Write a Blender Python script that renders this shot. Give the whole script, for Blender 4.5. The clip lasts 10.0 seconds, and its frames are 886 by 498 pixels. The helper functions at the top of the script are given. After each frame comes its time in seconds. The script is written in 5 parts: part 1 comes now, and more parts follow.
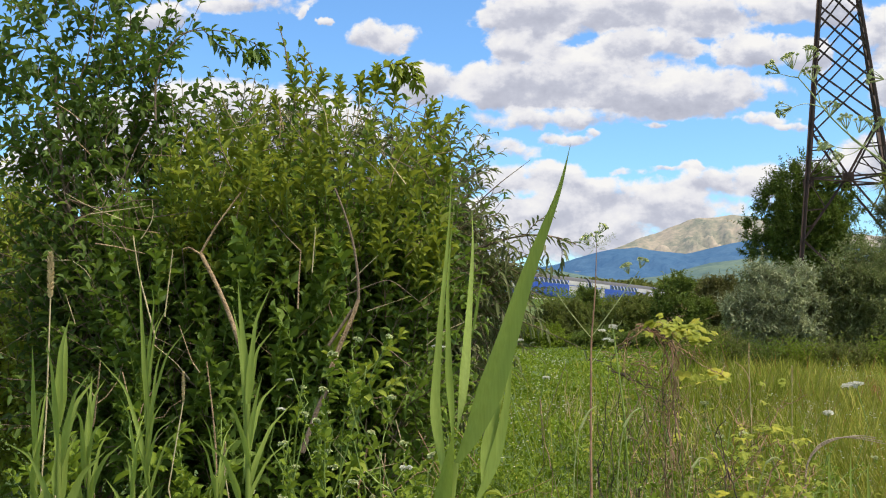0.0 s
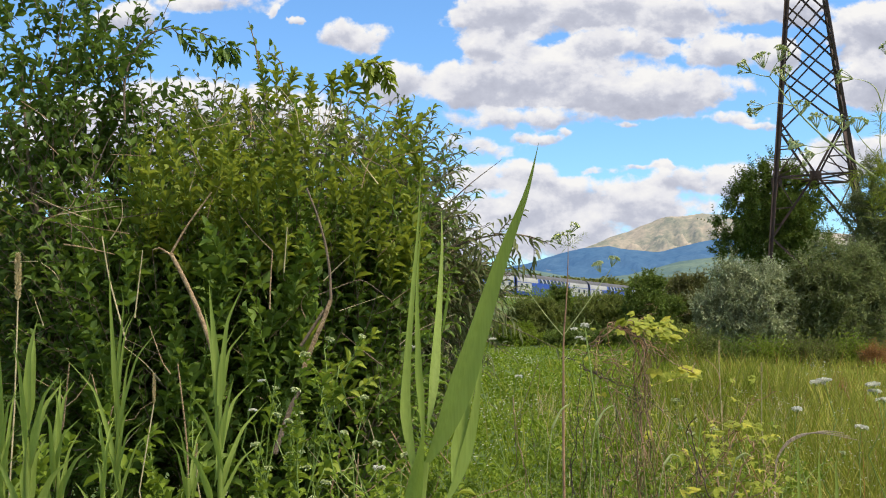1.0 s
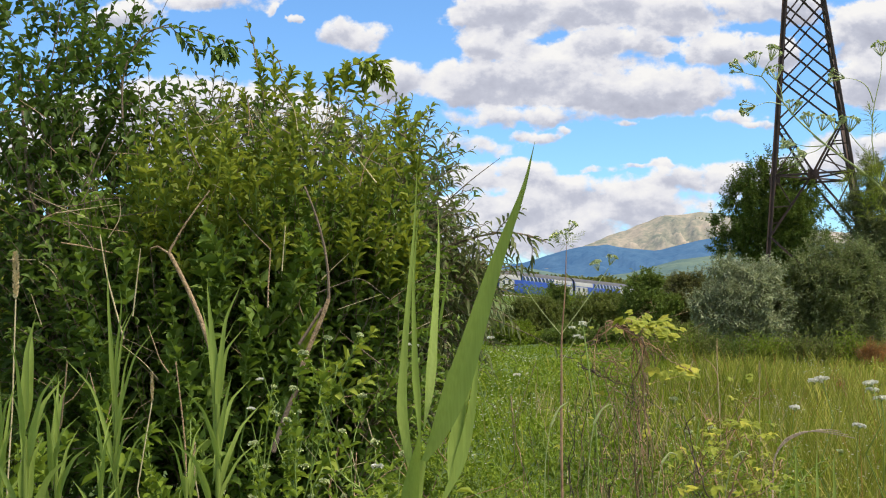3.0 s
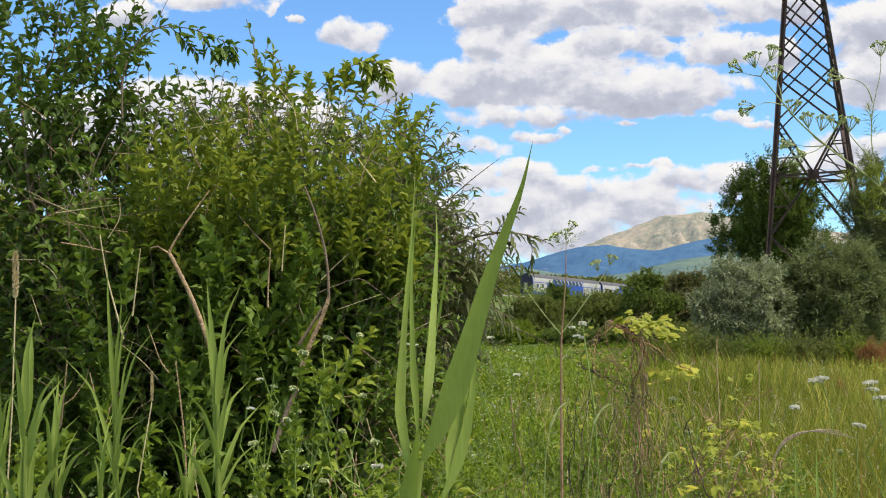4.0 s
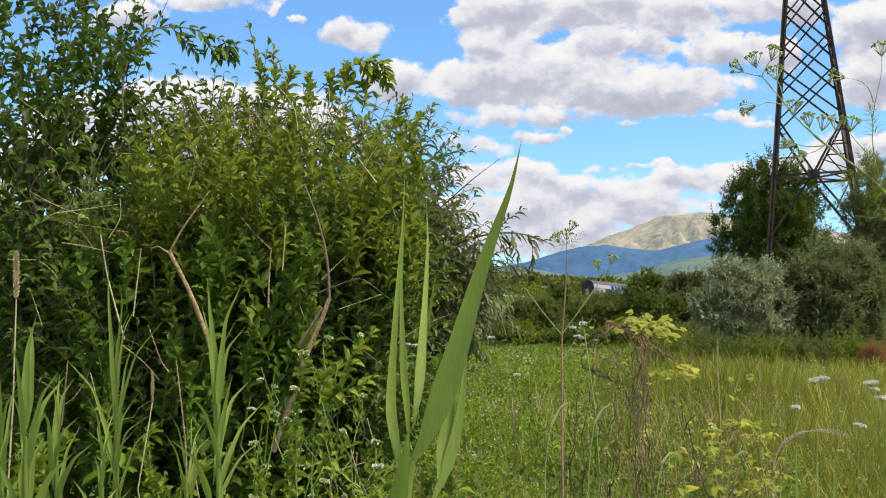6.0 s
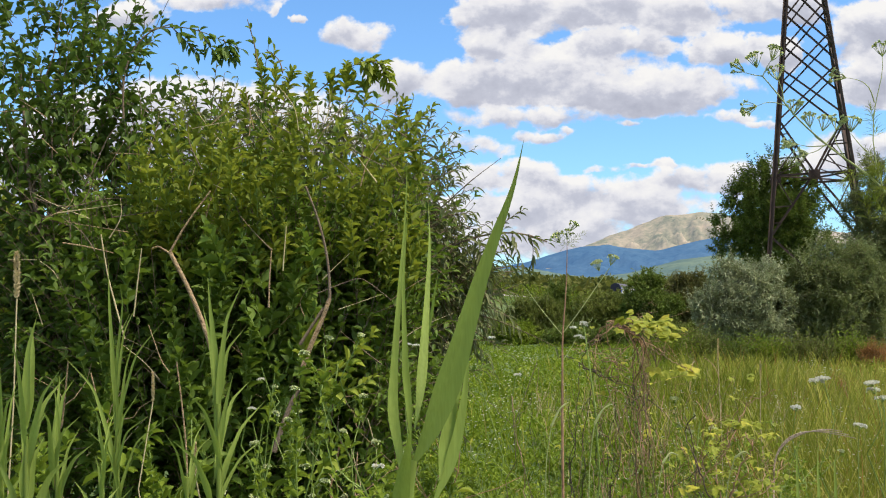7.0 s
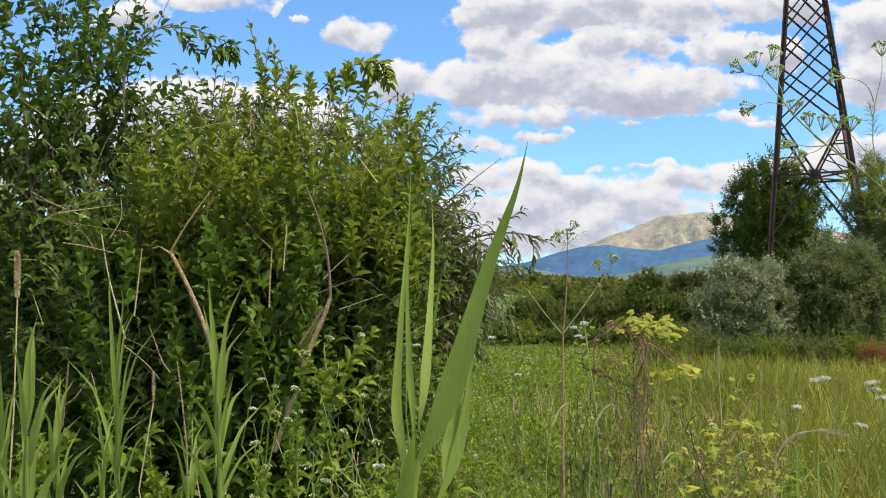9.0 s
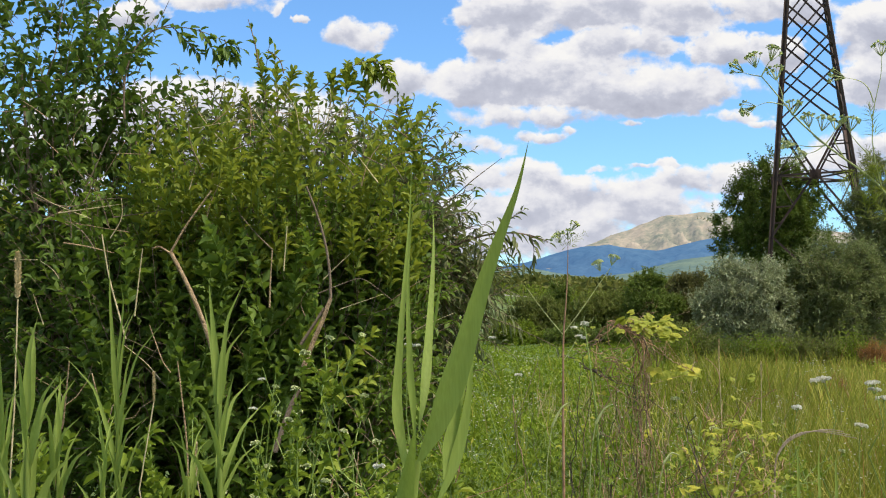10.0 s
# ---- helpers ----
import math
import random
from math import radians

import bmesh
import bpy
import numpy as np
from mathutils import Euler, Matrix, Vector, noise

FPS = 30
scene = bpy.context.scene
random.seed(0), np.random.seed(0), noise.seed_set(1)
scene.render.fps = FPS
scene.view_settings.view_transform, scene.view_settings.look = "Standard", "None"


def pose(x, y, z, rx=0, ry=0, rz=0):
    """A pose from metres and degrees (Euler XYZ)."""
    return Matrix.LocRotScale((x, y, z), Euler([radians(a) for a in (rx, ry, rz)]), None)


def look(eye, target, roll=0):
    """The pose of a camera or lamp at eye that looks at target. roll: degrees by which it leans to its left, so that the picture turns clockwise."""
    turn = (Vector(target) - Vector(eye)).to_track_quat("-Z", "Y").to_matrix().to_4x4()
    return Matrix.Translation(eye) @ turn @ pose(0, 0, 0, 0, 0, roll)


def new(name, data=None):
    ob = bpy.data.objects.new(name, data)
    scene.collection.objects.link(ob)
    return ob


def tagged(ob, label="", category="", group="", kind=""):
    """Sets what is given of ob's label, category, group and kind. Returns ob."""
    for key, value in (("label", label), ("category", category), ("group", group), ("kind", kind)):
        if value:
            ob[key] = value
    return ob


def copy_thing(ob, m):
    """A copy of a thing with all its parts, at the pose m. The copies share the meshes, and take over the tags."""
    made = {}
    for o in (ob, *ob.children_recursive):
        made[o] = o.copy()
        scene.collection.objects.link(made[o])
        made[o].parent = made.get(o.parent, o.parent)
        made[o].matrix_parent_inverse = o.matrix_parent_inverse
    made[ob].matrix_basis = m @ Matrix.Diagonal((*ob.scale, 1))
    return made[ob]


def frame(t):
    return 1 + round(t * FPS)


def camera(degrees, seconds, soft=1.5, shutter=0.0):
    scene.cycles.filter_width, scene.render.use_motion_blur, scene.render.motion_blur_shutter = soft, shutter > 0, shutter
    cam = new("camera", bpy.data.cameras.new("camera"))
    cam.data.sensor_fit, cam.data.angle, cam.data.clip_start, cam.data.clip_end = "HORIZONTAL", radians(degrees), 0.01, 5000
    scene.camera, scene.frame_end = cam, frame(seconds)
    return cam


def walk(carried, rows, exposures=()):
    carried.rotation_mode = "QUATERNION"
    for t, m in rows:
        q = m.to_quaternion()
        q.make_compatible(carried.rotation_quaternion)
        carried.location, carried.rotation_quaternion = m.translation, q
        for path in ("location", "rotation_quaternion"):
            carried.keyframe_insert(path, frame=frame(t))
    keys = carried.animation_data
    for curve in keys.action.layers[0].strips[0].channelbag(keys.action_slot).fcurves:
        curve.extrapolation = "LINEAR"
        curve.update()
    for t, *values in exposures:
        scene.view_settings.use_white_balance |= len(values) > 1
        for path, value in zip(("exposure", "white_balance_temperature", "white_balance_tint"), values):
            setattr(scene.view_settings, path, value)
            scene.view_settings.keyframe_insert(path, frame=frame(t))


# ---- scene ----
# ---- camera: held at eye height, a short pan, then still ----
EYE = 1.6
LENS = 50.0
FOCAL = 784 / math.tan(radians(LENS / 2))
PITCH = 3.7
cam = camera(LENS, 10.0, soft=1.1)


def aim(turn, lift, roll):
    return pose(0, 0, EYE, 90 + PITCH + lift, 0, -turn) @ pose(0, 0, 0, 0, 0, roll)


walk(cam, [(t, aim(a, b, c)) for t, a, b, c in (
    (0.0, -1.75, 0.12, 0.35), (0.2, -0.9, 0.13, 0.2), (0.4, -0.18, 0.13, 0.06), (0.6, -0.1, 0.12, 0.02), (1.0, -0.08, 0.09, 0.0),
    (1.5, -0.03, 0.03, 0.0), (2.0, 0.0, 0.01, 0.0), (2.5, 0.02, 0.0, 0.0), (4.0, 0.04, 0.0, 0.0), (5.5, 0.02, 0.0, 0.0),
    (7.0, -0.02, 0.0, 0.0), (8.5, -0.04, 0.0, 0.0), (10.0, -0.07, 0.0, 0.0))])

_cp, _sp = math.cos(radians(PITCH)), math.sin(radians(PITCH))


def sight(a, b, d):
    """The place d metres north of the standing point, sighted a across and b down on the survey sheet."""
    u, v = (a - 784) / FOCAL, (441 - b) / FOCAL
    y = _cp - v * _sp
    return Vector((u / y * d, d, EYE + (_sp + v * _cp) / y * d))


# ---- light ----
SUN_AZ, SUN_EL = 118.0, 62.0      # clockwise from north
world = bpy.data.worlds.new("sky")
scene.world = world
world.use_nodes = True
wn = world.node_tree
sky = wn.nodes.new("ShaderNodeTexSky")
sky.sky_type, sky.sun_disc = "NISHITA", False
sky.sun_elevation, sky.sun_rotation = radians(SUN_EL), radians(SUN_AZ)
sky.air_density, sky.dust_density, sky.ozone_density = 1.0, 0.6, 1.5
tint = wn.nodes.new("ShaderNodeMix")
tint.data_type, tint.blend_type = "RGBA", "MULTIPLY"
tint.inputs[0].default_value, tint.inputs[7].default_value = 1.0, (0.66, 0.945, 1.17, 1)
wn.links.new(sky.outputs[0], tint.inputs[6])
wn.links.new(tint.outputs[2], wn.nodes["Background"].inputs[0])
wn.nodes["Background"].inputs[1].default_value = 0.125
sun = new("sun", bpy.data.lights.new("sun", "SUN"))
sun.data.energy, sun.data.angle, sun.data.color = 3.5, radians(9.0), (1.0, 0.92, 0.79)
_sd = Vector((math.sin(radians(SUN_AZ)) * math.cos(radians(SUN_EL)), math.cos(radians(SUN_AZ)) * math.cos(radians(SUN_EL)), math.sin(radians(SUN_EL))))
sun.matrix_world = look(_sd * 60, (0, 0, 0))
scene.view_settings.exposure = 0.6


# ---- materials ----
def nodes_of(name):
    m = bpy.data.materials.new(name)
    m.use_nodes = True
    nt = m.node_tree
    return m, nt, nt.nodes["Principled BSDF"], nt.nodes["Material Output"]


def ramp(nt, fac, stops):
    r = nt.nodes.new("ShaderNodeValToRGB")
    while len(r.color_ramp.elements) < len(stops):
        r.color_ramp.elements.new(0.5)
    for e, (p, c) in zip(r.color_ramp.elements, stops):
        e.position, e.color = p, (*c, 1)
    nt.links.new(fac, r.inputs[0])
    return r.outputs[0]


def noise_of(nt, scale, detail=3, rough=0.55, space="Object"):
    c = nt.nodes.new("ShaderNodeTexCoord")
    n = nt.nodes.new("ShaderNodeTexNoise")
    n.inputs["Scale"].default_value, n.inputs["Detail"].default_value, n.inputs["Roughness"].default_value = scale, detail, rough
    nt.links.new(c.outputs[space], n.inputs["Vector"])
    return n.outputs["Fac"]


def blend(nt, fac, a, b, mode="MIX"):
    m = nt.nodes.new("ShaderNodeMix")
    m.data_type, m.blend_type = "RGBA", mode
    for socket, v in ((m.inputs[0], fac), (m.inputs[6], a), (m.inputs[7], b)):
        if isinstance(v, (int, float)):
            socket.default_value = v
        elif isinstance(v, tuple):
            socket.default_value = (*v, 1)
        else:
            nt.links.new(v, socket)
    return m.outputs[2]


def leaf_material(name, stops, through_colour, rough=0.58, sheen=0.2, patch=0.8, share=0.3, single=False):
    """Leaves: each its own green, patches of growth, thin enough to let light through."""
    m, nt, p, out = nodes_of(name)
    geo = nt.nodes.new("ShaderNodeNewGeometry")
    info = nt.nodes.new("ShaderNodeObjectInfo")
    base = ramp(nt, info.outputs["Random"] if single else geo.outputs["Random Per Island"], stops)
    big = noise_of(nt, patch, 2)
    col = blend(nt, 0.35, base, ramp(nt, big, ((0.3, tuple(0.55 * v for v in stops[0][1])), (0.7, tuple(min(1, 1.5 * v) for v in stops[-1][1])))))
    nt.links.new(col, p.inputs["Base Color"])
    p.inputs["Roughness"].default_value = rough
    p.inputs["Specular IOR Level"].default_value = sheen
    tr = nt.nodes.new("ShaderNodeBsdfTranslucent")
    nt.links.new(blend(nt, 0.6, col, through_colour), tr.inputs[0])
    mix = nt.nodes.new("ShaderNodeMixShader")
    mix.inputs[0].default_value = share
    nt.links.new(p.outputs[0], mix.inputs[1])
    nt.links.new(tr.outputs[0], mix.inputs[2])
    nt.links.new(mix.outputs[0], out.inputs[0])
    return m


def plain(name, a, b, scale=8.0, rough=0.8, metal=0.0, bump=0.3, fine=60.0):
    """A surface mottled at two scales, with relief."""
    m, nt, p, out = nodes_of(name)
    c = ramp(nt, noise_of(nt, scale, 4), ((0.3, a), (0.7, b)))
    c = blend(nt, 0.3, c, ramp(nt, noise_of(nt, fine, 3), ((0.3, tuple(0.5 * v for v in a)), (0.7, tuple(min(1, 1.3 * v) for v in b)))))
    nt.links.new(c, p.inputs["Base Color"])
    p.inputs["Roughness"].default_value, p.inputs["Metallic"].default_value = rough, metal
    if bump:
        bn = nt.nodes.new("ShaderNodeBump")
        bn.inputs["Strength"].default_value, bn.inputs["Distance"].default_value = bump, 0.01
        nt.links.new(noise_of(nt, fine, 4), bn.inputs["Height"])
        nt.links.new(bn.outputs[0], p.inputs["Normal"])
    return m


M_DOGWOOD = leaf_material("dogwood_leaf", ((0.0, (0.048, 0.090, 0.016)), (0.55, (0.100, 0.160, 0.026)), (1.0, (0.195, 0.265, 0.045))), (0.24, 0.36, 0.03))
M_DOGWOOD_DARK = leaf_material("dark_shrub_leaf", ((0.0, (0.042, 0.074, 0.018)), (0.6, (0.080, 0.132, 0.026)), (1.0, (0.135, 0.197, 0.036))), (0.18, 0.28, 0.03))
M_SHOOT = leaf_material("young_shoot_leaf", ((0.0, (0.125, 0.165, 0.020)), (1.0, (0.28, 0.32, 0.042))), (0.46, 0.52, 0.047))
M_WILLOW = leaf_material("willow_leaf", ((0.0, (0.068, 0.088, 0.028)), (0.6, (0.136, 0.162, 0.057)), (1.0, (0.271, 0.274, 0.142))), (0.226, 0.274, 0.067), sheen=0.08)
M_SILVER = leaf_material("silver_leaf", ((0.0, (0.11, 0.14, 0.06)), (0.6, (0.27, 0.30, 0.16)), (1.0, (0.50, 0.51, 0.32))), (0.24, 0.30, 0.12), sheen=0.08)
M_SAGE = leaf_material("sage_leaf", ((0.0, (0.065, 0.09, 0.026)), (0.6, (0.145, 0.175, 0.062)), (1.0, (0.30, 0.32, 0.15))), (0.24, 0.30, 0.08), sheen=0.08)
M_TREE = leaf_material("tree_leaf", ((0.0, (0.042, 0.070, 0.016)), (1.0, (0.18, 0.24, 0.055))), (0.2, 0.27, 0.03), sheen=0.08)
M_OLIVE = leaf_material("olive_leaf", ((0.0, (0.070, 0.096, 0.020)), (1.0, (0.22, 0.245, 0.065))), (0.226, 0.274, 0.048), sheen=0.08)
M_RUSSET = leaf_material("russet_leaf", ((0.0, (0.08, 0.09, 0.03)), (1.0, (0.21, 0.20, 0.08))), (0.2, 0.2, 0.05), sheen=0.08)
M_REED = leaf_material("reed_leaf", ((0.0, (0.19, 0.255, 0.045)), (1.0, (0.29, 0.35, 0.08))), (0.36, 0.46, 0.05), rough=0.55, sheen=0.18, patch=6.0, share=0.3)


def add_veins(m):
    """Fine ribs along upright leaves, in tone and relief."""
    nt = m.node_tree
    p = nt.nodes["Principled BSDF"]
    co, mp, n = nt.nodes.new("ShaderNodeTexCoord"), nt.nodes.new("ShaderNodeMapping"), nt.nodes.new("ShaderNodeTexNoise")
    mp.inputs["Scale"].default_value = (520, 520, 5)
    mp.inputs["Rotation"].default_value = (0, radians(-14), 0)
    n.inputs["Scale"].default_value, n.inputs["Detail"].default_value = 1.0, 2.0
    nt.links.new(co.outputs["Object"], mp.inputs[0])
    nt.links.new(mp.outputs[0], n.inputs["Vector"])
    old = p.inputs["Base Color"].links[0].from_socket
    tone = ramp(nt, n.outputs["Fac"], ((0.3, (0.72, 0.74, 0.7)), (0.7, (1.0, 1.0, 1.0))))
    nt.links.new(blend(nt, 0.8, old, tone, "MULTIPLY"), p.inputs["Base Color"])
    bn = nt.nodes.new("ShaderNodeBump")
    bn.inputs["Strength"].default_value, bn.inputs["Distance"].default_value = 0.35, 0.0006
    nt.links.new(n.outputs["Fac"], bn.inputs["Height"])
    nt.links.new(bn.outputs[0], p.inputs["Normal"])


add_veins(M_REED)
M_LUSH = leaf_material("lush_grass", ((0.0, (0.034, 0.078, 0.004)), (0.5, (0.098, 0.158, 0.012)), (1.0, (0.25, 0.30, 0.035))), (0.294, 0.412, 0.019), patch=0.25, sheen=0.08)
M_DRY = leaf_material("yellowing_grass", ((0.0, (0.04, 0.083, 0.004)), (0.45, (0.140, 0.195, 0.010)), (0.8, (0.28, 0.29, 0.024)), (1.0, (0.50, 0.42, 0.12))), (0.32, 0.39, 0.02), patch=0.2, sheen=0.05)
M_HERB = leaf_material("herb_leaf", ((0.0, (0.090, 0.143, 0.015)), (1.0, (0.198, 0.255, 0.030))), (0.333, 0.428, 0.039), sheen=0.08)
M_HOP = leaf_material("yellow_vine_leaf", ((0.0, (0.10, 0.165, 0.019)), (0.6, (0.23, 0.275, 0.028)), (1.0, (0.45, 0.40, 0.046))), (0.452, 0.451, 0.048), patch=9.0, single=True)
M_RUST = leaf_material("rusty_seed", ((0.0, (0.226, 0.098, 0.028)), (1.0, (0.452, 0.235, 0.076))), (0.339, 0.196, 0.048))
M_FAR = leaf_material("far_leaf", ((0.0, (0.061, 0.076, 0.019)), (1.0, (0.166, 0.163, 0.039))), (0.182, 0.204, 0.039), patch=0.05, sheen=0.08)
M_BARK = plain("bark", (0.10, 0.065, 0.04), (0.24, 0.17, 0.11), 12, 0.9, bump=0.6, fine=120)
M_DEAD = plain("dead_wood", (0.20, 0.12, 0.06), (0.52, 0.35, 0.19), 38, 0.9, bump=1.0, fine=130)
M_STEM = plain("green_stem", (0.14, 0.20, 0.03), (0.24, 0.31, 0.06), 20, 0.6)
M_REDSTEM = plain("red_stem", (0.20, 0.09, 0.05), (0.44, 0.25, 0.14), 18, 0.7)
M_VINE = plain("dark_vine_stem", (0.035, 0.02, 0.016), (0.12, 0.075, 0.05), 25, 0.85)
M_GREYWOOD = plain("grey_dead_stem", (0.22, 0.155, 0.105), (0.46, 0.35, 0.25), 30, 0.9, bump=0.6, fine=150)
M_PALESTEM = plain("pale_stem", (0.27, 0.30, 0.10), (0.42, 0.44, 0.18), 30, 0.6)
M_STRAW = plain("straw", (0.38, 0.29, 0.15), (0.6, 0.48, 0.27), 20, 0.85)
M_SEED = plain("dry_seed_head", (0.48, 0.35, 0.18), (0.74, 0.58, 0.33), 40, 0.85)
M_PETAL = leaf_material("white_petal", ((0.0, (0.72, 0.69, 0.54)), (1.0, (0.90, 0.87, 0.76))), (0.85, 0.82, 0.68), rough=0.8, sheen=0.1, patch=40.0)
M_BUD = plain("umbel_bud", (0.46, 0.50, 0.22), (0.72, 0.74, 0.42), 60, 0.7, bump=0)
M_STEEL = plain("weathered_steel", (0.035, 0.026, 0.023), (0.105, 0.062, 0.045), 1.5, 0.75, 0.3, 0.2, 30)
M_ROOF = plain("coach_roof", (0.065, 0.06, 0.055), (0.11, 0.10, 0.095), 0.7, 0.6, bump=0.1)
M_BLUE = plain("coach_blue", (0.015, 0.05, 0.30), (0.03, 0.08, 0.38), 0.7, 0.35, bump=0)
M_WHITE = plain("coach_white", (0.30, 0.285, 0.26), (0.47, 0.44, 0.385), 0.25, 0.4, bump=0)
M_NAVY = plain("coach_end", (0.012, 0.014, 0.03), (0.025, 0.028, 0.05), 1.2, 0.6, bump=0.1)
M_GLASS = plain("coach_window", (0.02, 0.025, 0.03), (0.05, 0.06, 0.07), 0.7, 0.12, bump=0)
M_IRON = plain("rail_iron", (0.06, 0.045, 0.035), (0.13, 0.09, 0.07), 3, 0.7, 0.4)
M_BALLAST = plain("ballast", (0.16, 0.14, 0.12), (0.32, 0.29, 0.26), 2, 0.95, bump=0.8, fine=9)


def ground_material():
    m, nt, p, out = nodes_of("meadow_ground")
    a = ramp(nt, noise_of(nt, 0.05, 4), ((0.35, (0.05, 0.10, 0.015)), (0.55, (0.09, 0.14, 0.02)), (0.75, (0.17, 0.18, 0.04))))
    b = ramp(nt, noise_of(nt, 5.0, 5), ((0.3, (0.035, 0.06, 0.012)), (0.7, (0.12, 0.15, 0.03))))
    nt.links.new(blend(nt, 0.45, a, b), p.inputs["Base Color"])
    p.inputs["Roughness"].default_value = 0.95
    bn = nt.nodes.new("ShaderNodeBump")
    bn.inputs["Distance"].default_value = 0.08
    nt.links.new(noise_of(nt, 7.0, 5), bn.inputs["Height"])
    nt.links.new(bn.outputs[0], p.inputs["Normal"])
    return m


def slope_material(name, low, high, haze, glow):
    """Distant slopes, mottled by woods and clearings; haze is imitated by a faint emission of the slopes."""
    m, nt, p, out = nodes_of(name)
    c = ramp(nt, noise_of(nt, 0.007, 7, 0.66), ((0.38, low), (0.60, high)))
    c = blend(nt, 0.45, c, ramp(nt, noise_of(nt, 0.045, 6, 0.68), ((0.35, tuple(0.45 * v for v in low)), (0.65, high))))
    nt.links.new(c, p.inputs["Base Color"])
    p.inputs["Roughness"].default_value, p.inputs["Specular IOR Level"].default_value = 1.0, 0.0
    p.inputs["Emission Color"].default_value = (*haze, 1)
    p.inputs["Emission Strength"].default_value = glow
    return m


M_GROUND = ground_material()


# ---- mesh helpers ----
def part(name, bm, material, parent=None, label=""):
    """Links a bmesh, or a mesh, as one object under a thing or a part."""
    if isinstance(bm, bmesh.types.BMesh):
        me = bpy.data.meshes.new(name)
        bm.to_mesh(me)
        bm.free()
    else:
        me = bm
    if material and not me.materials:
        me.materials.append(material)
    ob = new(name, me)
    if parent:
        ob.parent = parent
    return tagged(ob, label) if label else ob


def thing(name, label, category, place=(0, 0, 0), group="", kind=""):
    ob = new(name)
    ob.empty_display_size = 0.1
    ob.location = place
    return tagged(ob, label, category, group, kind)


def mesh_of(name, verts, faces, smooth=True):
    me = bpy.data.meshes.new(name)
    me.from_pydata(verts, [], faces)
    if smooth:
        me.polygons.foreach_set("use_smooth", [True] * len(me.polygons))
    me.update()
    return me


def quads_mesh(name, v, f):
    """A mesh from arrays: v (n, 3) points, f (m, 4) corners."""
    me = bpy.data.meshes.new(name)
    me.vertices.add(len(v))
    me.vertices.foreach_set("co", np.asarray(v, np.float32).ravel())
    me.loops.add(f.size)
    me.loops.foreach_set("vertex_index", f.astype(np.int32).ravel())
    me.polygons.add(len(f))
    me.polygons.foreach_set("loop_start", np.arange(0, f.size, f.shape[1], dtype=np.int32))
    me.polygons.foreach_set("loop_total", np.full(len(f), f.shape[1], dtype=np.int32))
    me.update(calc_edges=True)
    me.validate()
    return me


def unit(a):
    return a / np.maximum(np.linalg.norm(a, axis=-1, keepdims=True), 1e-9)


def leaves_arrays(pos, way, length, width, rng, fold=0.35, droop=0.1, shape=(0.75, 0.85)):
    """Pointed leaves folded along the midrib: base, two pairs of edge points, midrib and tip, four quads each."""
    n = len(pos)
    way = unit(way)
    side = unit(np.cross(way, rng.normal(size=(n, 3)) * 0.35 + np.array([0, 0, 1.0])))
    up = np.cross(side, way)
    L, W = np.broadcast_to(length, n)[:, None], np.broadcast_to(width, n)[:, None]
    dr = droop * L * np.array([0, 0, -1.0])
    m1 = pos + way * L * 0.32
    m2 = pos + way * L * 0.66 + dr * 0.35
    tip = pos + way * L + dr
    e = up * W * fold
    pts = [pos, m1 - side * W * 0.5 * shape[0] * 1.15 + e, m1, m1 + side * W * 0.5 * shape[0] * 1.15 + e,
           m2 - side * W * 0.5 * shape[1] * 0.82 + e, m2, m2 + side * W * 0.5 * shape[1] * 0.82 + e, tip]
    v = np.stack(pts, 1).reshape(-1, 3)
    f4 = np.array([[1, 2, 5, 4], [2, 3, 6, 5]])
    f3 = np.array([[0, 2, 1], [0, 3, 2], [4, 5, 7], [5, 6, 7]])
    base = np.arange(n)[:, None, None] * 8
    tri = np.concatenate([f3, f4[:, [0, 1, 2]], f4[:, [0, 2, 3]]])
    return v, (base + tri[None]).reshape(-1, 3)


def tube_arrays(paths, radii, sides=5):
    """Tapered round stems along paths, each (k, 3)."""
    vs, fs, o = [], [], 0
    ang = np.arange(sides) * 2 * np.pi / sides
    for p, (r0, r1) in zip(paths, radii):
        p = np.asarray(p, float)
        k = len(p)
        d = unit(np.gradient(p, axis=0))
        ref = np.array([1.0, 0.2, 0.0]) if abs(d[:, 2]).mean() > 0.6 else np.array([0, 0, 1.0])
        a = unit(np.cross(d, ref))
        b = np.cross(d, a)
        r = np.linspace(r0, r1, k)[:, None, None]
        ring = p[:, None] + r * (np.cos(ang)[None, :, None] * a[:, None] + np.sin(ang)[None, :, None] * b[:, None])
        vs.append(ring.reshape(-1, 3))
        i, j = np.meshgrid(np.arange(k - 1), np.arange(sides), indexing="ij")
        j2 = (j + 1) % sides
        fs.append(np.stack([o + i * sides + j, o + i * sides + j2, o + (i + 1) * sides + j2, o + (i + 1) * sides + j], -1).reshape(-1, 4))
        o += k * sides
    return np.concatenate(vs), np.concatenate(fs)


def tubes(name, paths, radii, material, parent=None, label="", sides=5):
    me = quads_mesh(name, *tube_arrays(paths, radii, sides))
    me.polygons.foreach_set("use_smooth", [True] * len(me.polygons))
    return part(name, me, material, parent, label)


